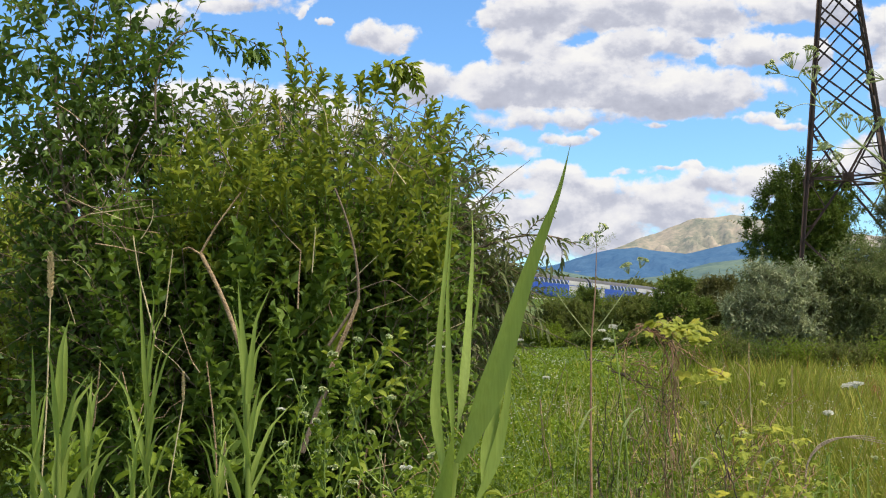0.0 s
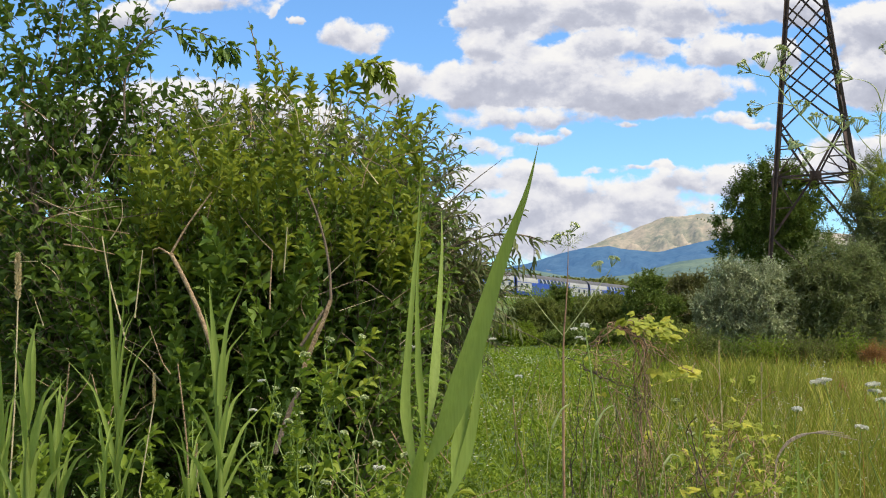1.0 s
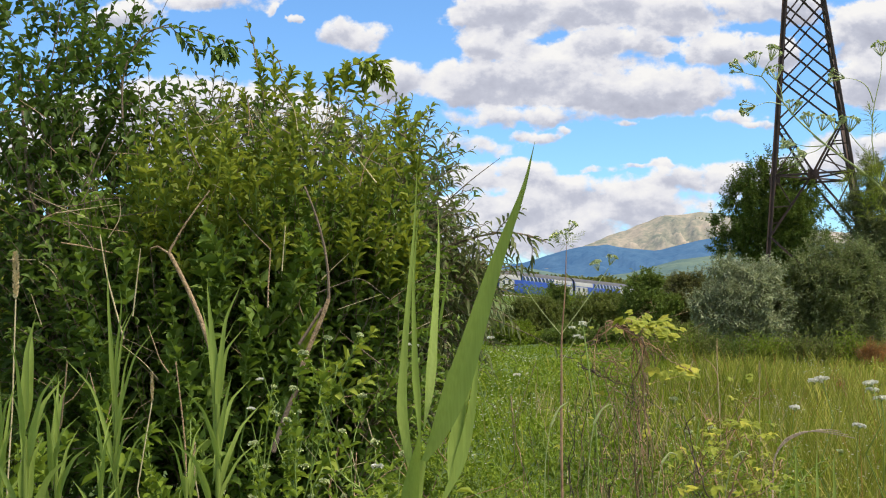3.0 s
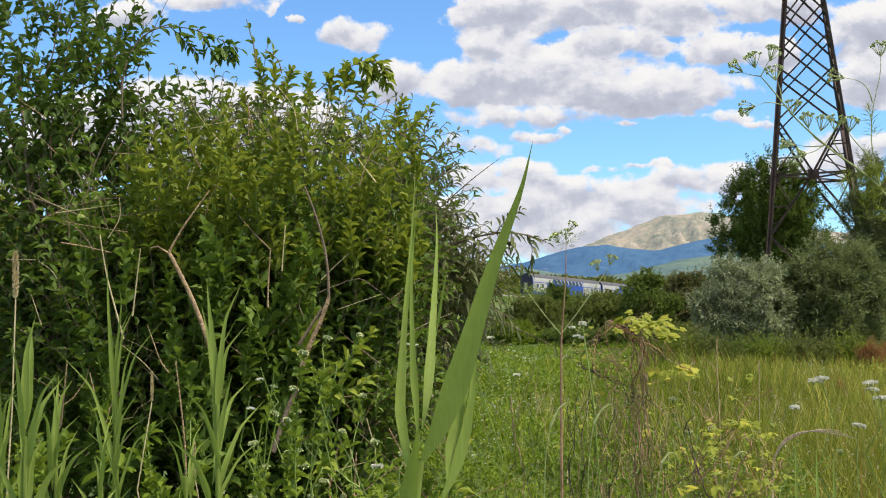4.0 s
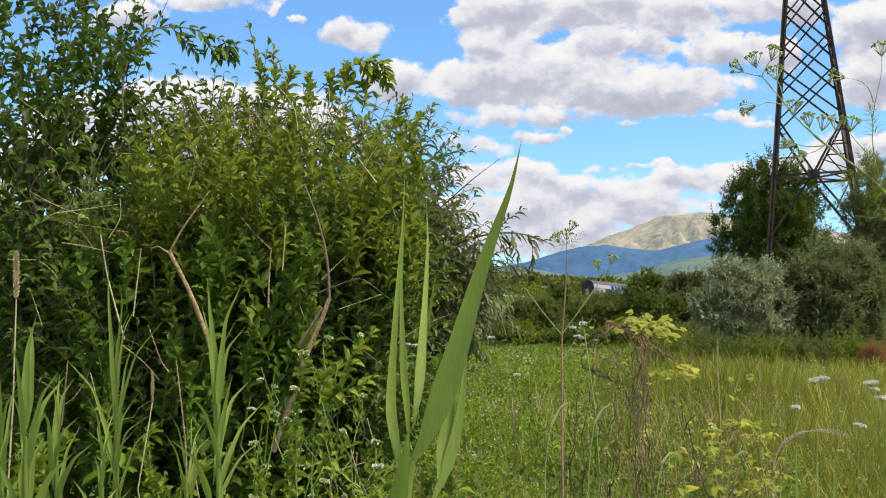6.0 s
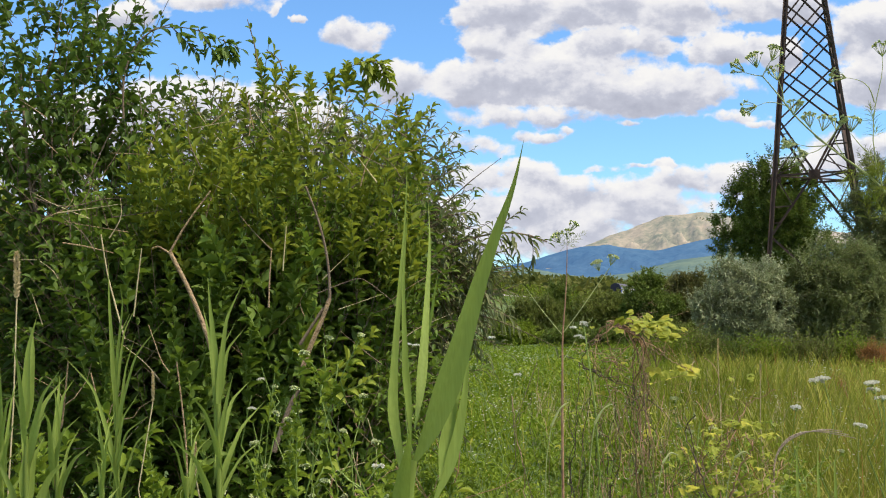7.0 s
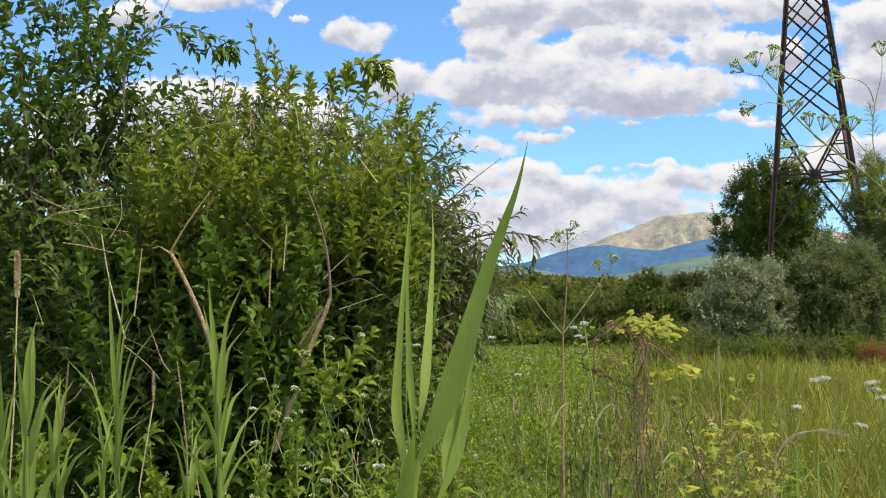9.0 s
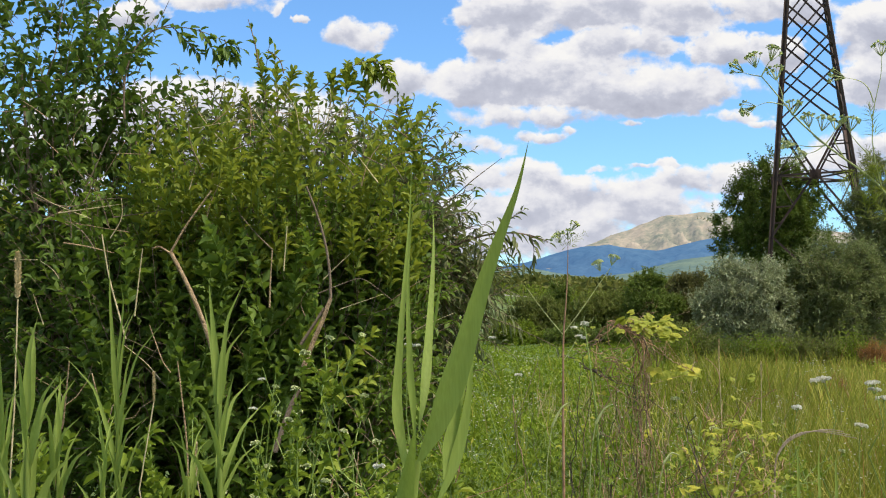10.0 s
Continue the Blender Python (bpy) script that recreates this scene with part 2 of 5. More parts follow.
def bend(a, b, rng, k=6, wobble=0.06, sag=0.0):
    """A slightly crooked path from a to b."""
    a, b = np.array(a, float), np.array(b, float)
    t = np.linspace(0, 1, k)[:, None]
    p = a + (b - a) * t
    L = np.linalg.norm(b - a)
    p[1:-1] += rng.normal(size=(k - 2, 3)) * wobble * L / k
    p[:, 2] -= sag * L * (t[:, 0] * (1 - t[:, 0])) * 4
    return p


def path_through(pts, k=14):
    """A smooth path through a few points."""
    p = np.array([tuple(q) for q in pts], float)
    s = np.linspace(0, 1, len(p))
    t = np.linspace(0, 1, k)
    out = np.stack([np.interp(t, s, p[:, i]) for i in range(3)], 1)
    for _ in range(2):
        out[1:-1] = (out[:-2] + 2 * out[1:-1] + out[2:]) / 4
    return out


def shoots(starts, ways, lengths, rng, per=8, rise=0.25, k=6):
    """Curved shoots: an array (n, k, 3)."""
    n = len(starts)
    t = np.linspace(0, 1, k)
    w = unit(ways)
    kink = rng.normal(size=(n, 3)) * 0.25
    kink[:, 2] += rise
    p = starts[:, None] + w[:, None] * (t[None, :, None] * lengths[:, None, None]) + kink[:, None] * (t[None, :, None] ** 2 * lengths[:, None, None])
    return p


def leaf_along(sh, rng, per, length, width, spread=0.75, opposite=True, **kw):
    """Leaves in pairs along shoots, smaller towards the tip."""
    n, k, _ = sh.shape
    t = np.tile(np.linspace(0.12, 1.0, per), n)
    i = np.repeat(np.arange(n), per)
    x = t * (k - 1)
    lo = np.minimum(x.astype(int), k - 2)
    fr = (x - lo)[:, None]
    pos = sh[i, lo] * (1 - fr) + sh[i, lo + 1] * fr
    d = unit(sh[i, lo + 1] - sh[i, lo])
    ref = rng.normal(size=(n, 3))
    r = unit(np.cross(d, ref[i]))
    turn = np.tile(np.arange(per) % 2, n)[:, None]
    r = np.where(turn > 0, np.cross(d, r), r)
    size = (1.05 - 0.45 * t) * rng.uniform(0.7, 1.2, len(t))
    ps, ws, sz = [pos], [d * (0.55 + 0.6 * t[:, None]) + r * spread], [size]
    if opposite:
        ps.append(pos), ws.append(d * (0.55 + 0.6 * t[:, None]) - r * spread), sz.append(size * rng.uniform(0.8, 1.1, len(t)))
    pos, ways, size = np.concatenate(ps), np.concatenate(ws), np.concatenate(sz)
    ways = unit(ways) + rng.normal(size=ways.shape) * 0.22
    return leaves_arrays(pos, ways, size * length, size * width, rng, **kw)


def in_blobs(blobs, n, rng, shell=0.45):
    """Points in ellipsoids (centre, radii), denser towards the skin, and their ways out."""
    vol = np.array([b[1][0] * b[1][1] * b[1][2] for b in blobs])
    vol = vol ** 0.75
    which = rng.choice(len(blobs), n, p=vol / vol.sum())
    c = np.array([tuple(b[0]) for b in blobs])[which]
    r = np.array([tuple(b[1]) for b in blobs])[which]
    d = unit(rng.normal(size=(n, 3)))
    rad = shell + (1 - shell) * rng.random(n) ** 0.6
    return c + d * r * rad[:, None], unit(d / r)


def shrub(name, label, category, blobs, base, n, shoot, leaf, width, material, seed, stem=M_BARK, per=7, stems=7, thick=0.03,
          rise=0.3, up=0.35, opposite=True, droop=0.16, spread=1.0, shell=0.35, low=0.05, group="", thin=None):
    """A shrub or tree: stems from its foot, twigs, and a crown of leafy shoots."""
    rng = np.random.default_rng(seed)
    ob = thing(name, label, category, base, group)
    o = np.array(tuple(base))
    st, out = in_blobs(blobs, n, rng, shell)
    keep = st[:, 2] > low
    if thin:
        z0, z1, share = thin
        keep &= rng.random(len(st)) > share * np.clip((st[:, 2] - z0) / (z1 - z0), 0, 1)
    st, out = st[keep], out[keep]
    ways = out * 0.6 + np.array([0, 0, up]) + rng.normal(size=out.shape) * 0.35
    sh = shoots(st, ways, shoot * rng.uniform(0.5, 1.4, len(st)), rng, rise=rise) - o
    v, f = leaf_along(sh, rng, per, leaf, width, spread, opposite, droop=droop)
    part("crown", quads_mesh("crown", v, f), material, ob)
    pick = rng.choice(len(st), min(stems * 5, len(st)), replace=False)
    mains = []
    for i in range(stems):
        tgt = st[pick[i]] - o
        tgt = tgt * rng.uniform(0.75, 0.95)
        foot = np.array([rng.normal() * thick * 2.5, rng.normal() * thick * 2.5, -0.05])
        mid = foot + (tgt - foot) * np.array([0.3, 0.3, 0.5])
        mains.append(path_through([foot, mid, tgt], 9))
    for m in mains[:6]:
        tubes("trunk" if stems < 4 else "branch", [m], [(thick * rng.uniform(0.7, 1.1), thick * 0.25)], stem, ob, sides=6)
    paths, rr = [], []
    for m in mains[6:]:
        paths.append(m), rr.append((thick * 0.7, thick * 0.2))
    for i in pick[stems:]:
        m = mains[rng.integers(len(mains))]
        a = m[rng.integers(3, len(m))]
        paths.append(bend(a, st[i] - o, rng, 6, 0.3)), rr.append((thick * 0.3, thick * 0.1))
    some = rng.choice(len(sh), min(len(sh), 2600), replace=False)
    for i in some:
        paths.append(sh[i]), rr.append((min(leaf * 0.032, 0.004), min(leaf * 0.016, 0.002)))
    tagged(tubes("twig", paths, rr, stem, ob, sides=4), kind="stuff")
    return ob


def blob(a, b, ra, rb, d, rd):
    """An ellipsoid sighted at (a, b, d), ra by rb on the sheet and rd metres deep."""
    s = d / FOCAL
    return (sight(a, b, d), (ra * s, rd, rb * s))


# ---- ground ----
def gz(x, y):
    far = np.maximum(y - 58, 0)
    rise = 0.036 * far * far / (far + 12)
    lateral = 0.095 * np.clip(x, -60, 60) * np.clip((y - 70) / 90, 0, 1)
    return rise - lateral + 0.05 * np.sin(x * 0.9 + 1) * np.sin(y * 0.7) * (y > 3)


def build_ground():
    xs = np.unique(np.concatenate([np.linspace(-20, 30, 70), np.sign(np.linspace(-1, 1, 81)) * np.abs(np.linspace(-1, 1, 81)) ** 3 * 4200]))
    ys = np.unique(np.concatenate([np.linspace(-6, 70, 100), np.linspace(70, 320, 70), np.geomspace(320, 4400, 26), -np.geomspace(6, 4200, 20)]))
    X, Y = np.meshgrid(xs, ys, indexing="ij")
    Z = gz(X, Y)
    Z = np.where(Y > 600, np.minimum(Z, 20 + 0.026 * (Y - 600)), Z)
    v = np.stack([X, Y, Z], -1).reshape(-1, 3)
    i, j = np.meshgrid(np.arange(len(xs) - 1), np.arange(len(ys) - 1), indexing="ij")
    n = len(ys)
    f = np.stack([i * n + j, (i + 1) * n + j, (i + 1) * n + j + 1, i * n + j + 1], -1).reshape(-1, 4)
    me = quads_mesh("ground", v, f)
    me.polygons.foreach_set("use_smooth", [True] * len(me.polygons))
    tagged(part("ground", me, M_GROUND), "green meadow floor rising to the far plain", "ground", kind="structure")


build_ground()


# ---- sky dome with clouds ----
GREAT_BANK = (
    (900, 30, 110, 52), (1040, 14, 200, 46), (1190, 30, 130, 40), (1340, 10, 170, 34), (930, 88, 62, 30), (1050, 86, 90, 36), (1140, 84, 62, 32), (1115, 118, 84, 24), (850, 86, 46, 34),
    (780, 132, 84, 36), (690, 148, 66, 42), (860, 150, 115, 48), (965, 142, 110, 50), (1100, 165, 140, 42), (1195, 158, 110, 46), (1280, 154, 58, 24),
    (870, 206, 118, 20), (990, 204, 110, 16), (1270, 86, 66, 38), (1368, 92, 42, 34), (1540, 62, 92, 66), (1560, 145, 80, 56))
LOW_BANK = (
    (880, 310, 92, 30), (1000, 336, 140, 30), (1150, 334, 150, 25), (1290, 318, 115, 30), (1215, 322, 110, 28), (1400, 298, 90, 32), (1510, 268, 100, 40), (900, 372, 150, 42),
    (1060, 366, 200, 36), (1220, 356, 150, 22), (880, 424, 180, 40), (1015, 405, 160, 30), (1130, 293, 48, 7), (1066, 299, 38, 7))
SMALL_CLOUDS = (
    (625, 62, 60, 28), (235, 28, 70, 27), (375, 0, 110, 20), (480, 12, 15, 13), (523, 36, 13, 10), (850, 256, 68, 20), (945, 240, 44, 11), (1004, 231, 24, 8),
    (1110, 215, 26, 8), (1300, 206, 52, 14), (1352, 219, 26, 8), (330, 230, 330, 95), (560, 390, 330, 60), (60, 300, 130, 70))


def cloud_material():
    m = bpy.data.materials.new("cloud")
    m.use_nodes = True
    nt = m.node_tree
    nt.nodes.remove(nt.nodes["Principled BSDF"])
    out = nt.nodes["Material Output"]

    def math_(op, a, b=None, c=None):
        n = nt.nodes.new("ShaderNodeMath")
        n.operation = op
        for s, v in zip(n.inputs, (a, b, c)):
            if isinstance(v, (int, float)):
                s.default_value = v
            elif v is not None:
                nt.links.new(v, s)
        return n.outputs[0]

    co = nt.nodes.new("ShaderNodeTexCoord")
    xyz = nt.nodes.new("ShaderNodeSeparateXYZ")
    nt.links.new(co.outputs["Object"], xyz.inputs[0])
    y = math_("MAXIMUM", math_("ABSOLUTE", xyz.outputs[1]), 300.0)
    u, v = math_("DIVIDE", xyz.outputs[0], y), math_("DIVIDE", xyz.outputs[2], y)

    def billow(du, dv):
        """Cauliflower relief, coarse and fine."""
        vec = nt.nodes.new("ShaderNodeCombineXYZ")
        nt.links.new(math_("ADD", u, du), vec.inputs[0])
        nt.links.new(math_("MULTIPLY", math_("ADD", v, dv), 1.35), vec.inputs[1])
        n = nt.nodes.new("ShaderNodeTexNoise")
        n.inputs["Scale"].default_value, n.inputs["Detail"].default_value, n.inputs["Roughness"].default_value = 15.0, 8.0, 0.56
        n.inputs["Distortion"].default_value = 0.2
        nt.links.new(vec.outputs[0], n.inputs["Vector"])
        n2 = nt.nodes.new("ShaderNodeTexNoise")
        n2.inputs["Scale"].default_value, n2.inputs["Detail"].default_value, n2.inputs["Roughness"].default_value = 50.0, 5.0, 0.6
        nt.links.new(vec.outputs[0], n2.inputs["Vector"])
        return math_("MULTIPLY_ADD", math_("SUBTRACT", n.outputs["Fac"], 0.5), 1.9, math_("MULTIPLY", math_("SUBTRACT", n2.outputs["Fac"], 0.5), 0.65))

    wv = nt.nodes.new("ShaderNodeCombineXYZ")
    nt.links.new(u, wv.inputs[0])
    nt.links.new(v, wv.inputs[1])
    wn_ = nt.nodes.new("ShaderNodeTexNoise")
    wn_.inputs["Scale"].default_value, wn_.inputs["Detail"].default_value, wn_.inputs["Roughness"].default_value = 22.0, 4.0, 0.6
    nt.links.new(wv.outputs[0], wn_.inputs["Vector"])
    wc = nt.nodes.new("ShaderNodeSeparateColor")
    nt.links.new(wn_.outputs["Color"], wc.inputs[0])
    uw = math_("MULTIPLY_ADD", math_("SUBTRACT", wc.outputs[0], 0.5), 0.075, u)
    vw = math_("MULTIPLY_ADD", math_("SUBTRACT", wc.outputs[1], 0.5), 0.030, v)
    big, under, weight = None, None, None
    for a, b, ra, rb in GREAT_BANK + LOW_BANK + SMALL_CLOUDS:
        p = sight(a, b, 1.0)
        k = 1 / FOCAL
        eu = math_("MULTIPLY", math_("SUBTRACT", uw, p.x), 1 / (ra * k))
        ev = math_("MULTIPLY", math_("SUBTRACT", vw, p.z - EYE), 1 / (rb * k))
        dd = math_("MULTIPLY_ADD", eu, eu, math_("MULTIPLY", ev, ev))
        g = math_("MULTIPLY", math_("SUBTRACT", 1.0, dd), min(1.0, max(0.34, rb / 55)))
        w = math_("MAXIMUM", math_("SUBTRACT", 1.4, dd), 0.0)
        big = g if big is None else math_("SMOOTH_MAX", big, g, 0.3)
        under = math_("MULTIPLY", w, ev) if under is None else math_("MULTIPLY_ADD", w, ev, under)
        weight = w if weight is None else math_("ADD", weight, w)
    over = nt.nodes.new("ShaderNodeMapRange")     # unseen scattered clouds overhead and to the south, added to whiten the ambient light
    over.inputs[1].default_value, over.inputs[2].default_value, over.inputs[3].default_value, over.inputs[4].default_value = 0.40, 0.60, -0.8, 0.12
    nt.links.new(math_("MAXIMUM", v, math_("MULTIPLY", xyz.outputs[1], -0.001)), over.inputs[0])
    big = math_("MAXIMUM", big, over.outputs[0])
    height = math_("DIVIDE", under, math_("ADD", weight, 0.15))
    relief = billow(0.0, 0.0)
    here = math_("MULTIPLY_ADD", big, 0.95, relief)
    mask = nt.nodes.new("ShaderNodeMapRange")
    mask.interpolation_type = "SMOOTHSTEP"
    mask.inputs[1].default_value, mask.inputs[2].default_value = -0.08, 0.30
    nt.links.new(here, mask.inputs[0])
    shade = math_("SUBTRACT", relief, billow(-0.006, 0.016))
    deep = math_("MULTIPLY", math_("MINIMUM", math_("MAXIMUM", here, 0.0), 1.0), -0.38)
    light = math_("ADD", math_("MULTIPLY_ADD", shade, 0.8, 0.72), math_("MULTIPLY_ADD", height, 0.42, deep))
    tone = nt.nodes.new("ShaderNodeMapRange")
    nt.links.new(light, tone.inputs[0])
    col = ramp(nt, tone.outputs[0], ((0.0, (0.45, 0.47, 0.57)), (0.38, (0.60, 0.62, 0.72)), (0.6, (0.85, 0.85, 0.90)), (0.85, (1.0, 0.985, 0.97))))
    em = nt.nodes.new("ShaderNodeEmission")
    nt.links.new(col, em.inputs[0])
    em.inputs[1].default_value = 0.62
    tr = nt.nodes.new("ShaderNodeBsdfTransparent")
    mix = nt.nodes.new("ShaderNodeMixShader")
    nt.links.new(mask.outputs[0], mix.inputs[0])
    nt.links.new(tr.outputs[0], mix.inputs[1])
    nt.links.new(em.outputs[0], mix.inputs[2])
    nt.links.new(mix.outputs[0], out.inputs[0])
    return m


def build_clouds():
    """A sky vault of drifting cumulus."""
    R, vs, fs = 4700, [], []
    az, el = np.linspace(-180, 180, 97), np.linspace(-1, 86, 35)
    for a in az:
        for e in el:
            a_, e_ = radians(a), radians(e)
            vs.append((R * math.sin(a_) * math.cos(e_), R * math.cos(a_) * math.cos(e_), R * math.sin(e_)))
    n = len(el)
    for i in range(len(az) - 1):
        for j in range(n - 1):
            fs.append((i * n + j, i * n + j + 1, (i + 1) * n + j + 1, (i + 1) * n + j))
    ob = part("backdrop", mesh_of("cloud_backdrop", vs, fs), cloud_material())
    ob.visible_shadow = False
    return tagged(ob, "white and grey cumulus clouds drifting over blue sky", "clouds", kind="structure")


clouds = build_clouds()


# ---- mountains ----
def ridge_mesh(name, ridge, near, far, foot, rough, material, label, category, seed):
    """A range of slopes from its foot up to a ridge line, cut by ravines."""
    xs = np.arange(ridge[0][0], ridge[-1][0] + 1, 7.0)
    ry = np.interp(xs, [r[0] for r in ridge], [r[1] for r in ridge])
    rows, vs, fs = 44, [], []
    for i, a in enumerate(xs):
        top = sight(a, ry[i], far)
        for j in range(rows):
            t = j / (rows - 1)
            d = near + (far - near) * t
            q = Vector((top.x / far * d, d, 0))
            w = noise.fractal(Vector((q.x * 0.005, q.y * 0.004, seed)), 0.85, 2.1, 7)
            rv = abs(noise.noise(Vector((q.x * 0.009 + 0.003 * q.y, q.y * 0.0015, seed + 4)))) + 0.5 * abs(noise.noise(Vector((q.x * 0.021 - 0.004 * q.y, q.y * 0.003, seed + 9))))
            q.z = foot + (top.z - foot) * t ** 1.1 + (w * 0.5 - rv) * rough * math.sin(math.pi * t) * (0.35 + 0.65 * t) + w * rough * 0.06 * t
            vs.append(q)
    for i in range(len(xs) - 1):
        for j in range(rows - 1):
            fs.append((i * rows + j, (i + 1) * rows + j, (i + 1) * rows + j + 1, i * rows + j + 1))
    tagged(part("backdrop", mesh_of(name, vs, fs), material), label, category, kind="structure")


def build_mountains():
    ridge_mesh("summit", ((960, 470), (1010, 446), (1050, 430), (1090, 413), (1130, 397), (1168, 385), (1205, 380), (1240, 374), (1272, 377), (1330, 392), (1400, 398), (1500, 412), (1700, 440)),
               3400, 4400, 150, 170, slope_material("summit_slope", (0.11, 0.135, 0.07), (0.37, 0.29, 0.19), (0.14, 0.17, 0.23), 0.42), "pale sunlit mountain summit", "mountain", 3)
    # cloud shade on this ridge is put into its dark blue colours
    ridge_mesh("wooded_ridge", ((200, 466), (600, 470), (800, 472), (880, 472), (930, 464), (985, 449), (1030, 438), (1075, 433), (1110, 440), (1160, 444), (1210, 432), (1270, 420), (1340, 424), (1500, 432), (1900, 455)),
               2800, 3700, 95, 80, slope_material("wooded_slope", (0.015, 0.04, 0.06), (0.05, 0.085, 0.10), (0.085, 0.18, 0.38), 0.5), "wooded mountain ridge, blue haze and cloud shade in its colour", "mountain", 13)
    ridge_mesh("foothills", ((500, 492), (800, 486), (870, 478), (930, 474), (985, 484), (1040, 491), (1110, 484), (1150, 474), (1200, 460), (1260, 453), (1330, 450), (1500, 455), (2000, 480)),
               1700, 2600, 44, 18, slope_material("foothill_slope", (0.05, 0.08, 0.06), (0.14, 0.17, 0.09), (0.09, 0.15, 0.21), 0.45), "wooded foothills with haze in their blue-green colour", "hills", 23)


build_mountains()


# ---- railway and train ----
HEAD = 40.0
_th = radians(HEAD)
TRACK0 = Vector((13.65, 185.0, 4.62))
ALONG = Vector((math.sin(_th), math.cos(_th), -0.036))


def track(s):
    return TRACK0 + ALONG * s


def rail_pose(s):
    p = track(s)
    return Matrix.Translation(p) @ Euler((0, 0, -_th)).to_matrix().to_4x4() @ pose(0, 0, 0, math.degrees(math.atan(-0.036)), 0, 0)


def strip(name, prof, s0, s1, step, material, **tags):
    """A cross-section (across, up) drawn along the track."""
    vs, fs = [], []
    k = len(prof)
    side = Vector((math.cos(_th), -math.sin(_th), 0))
    ss = np.arange(s0, s1 + 1, step)
    for s in ss:
        for a, h in prof:
            p = track(s) + side * a
            vs.append((p.x, p.y, p.z + h))
    for i in range(len(ss) - 1):
        for j in range(k - 1):
            fs.append((i * k + j, i * k + j + 1, (i + 1) * k + j + 1, (i + 1) * k + j))
    return tagged(part(name, mesh_of(name, vs, fs, False), material), **tags)


strip("ground", ((-9, -3.2), (-3.2, -0.55), (3.2, -0.55), (9, -3.2)), -60, 140, 5, M_GROUND, label="grassy railway embankment", category="embankment", kind="structure")
strip("trackbed", ((-2.4, -0.6), (-1.7, -0.2), (1.7, -0.2), (2.4, -0.6)), -60, 140, 5, M_BALLAST, label="grey ballast bed of the railway", category="track bed", kind="structure")
for off in (-0.75, 0.75):
    strip("rail", ((off - 0.06, -0.2), (off - 0.04, -0.02), (off + 0.04, -0.02), (off + 0.06, -0.2)), -60, 140, 5, M_IRON, label="rusty steel rail on ballast", category="rail", kind="structure")


def half_width(z):
    return float(np.interp(z, (0.35, 0.8, 1.2, 2.9, 3.4, 3.8, 4.1, 4.35, 4.52, 4.6), (1.28, 1.45, 1.48, 1.48, 1.43, 1.31, 1.11, 0.82, 0.44, 0.0)))


def skin(s0, s1, z0, z1, side, off=0.012, k=6, slant=0.0):
    """A panel that follows the coach's side."""
    bm = bmesh.new()
    zs = np.linspace(z0, z1, k)
    ring = []
    for z in zs:
        w = (half_width(z) + off) * side
        lean = slant * (z - z0)
        ring.append((bm.verts.new((w, s0 + lean, z)), bm.verts.new((w, s1 + lean, z))))
    for a, b in zip(ring, ring[1:]):
        bm.faces.new((a[0], a[1], b[1], b[0]))
    w0 = (half_width(z0) - 0.02) * side
    a, b = bm.verts.new((w0, s0, z0)), bm.verts.new((w0, s1, z0))
    bm.faces.new((ring[0][0], ring[0][1], b, a))
    bmesh.ops.recalc_face_normals(bm, faces=bm.faces)
    return bm


def shell(s0, s1, z0, z1, k=14, cap=True):
    """The coach's hull between two heights."""
    bm = bmesh.new()
    zs = list(np.linspace(z0, z1, k))
    prof = [(half_width(z), z) for z in zs] + [(-half_width(z), z) for z in reversed(zs) if half_width(z) > 1e-6]
    ra, rb = [bm.verts.new((x, s0, z)) for x, z in prof], [bm.verts.new((x, s1, z)) for x, z in prof]
    n = len(prof)
    for i in range(n):
        j = (i + 1) % n
        bm.faces.new((ra[i], ra[j], rb[j], rb[i]))
    if cap:
        bm.faces.new(list(reversed(ra))), bm.faces.new(rb)
    bmesh.ops.recalc_face_normals(bm, faces=bm.faces)
    return bm


def box(bm, c, s):
    m = Matrix.Translation(c) @ Matrix.Diagonal((*s, 1))
    return bmesh.ops.create_cube(bm, size=1, matrix=m)


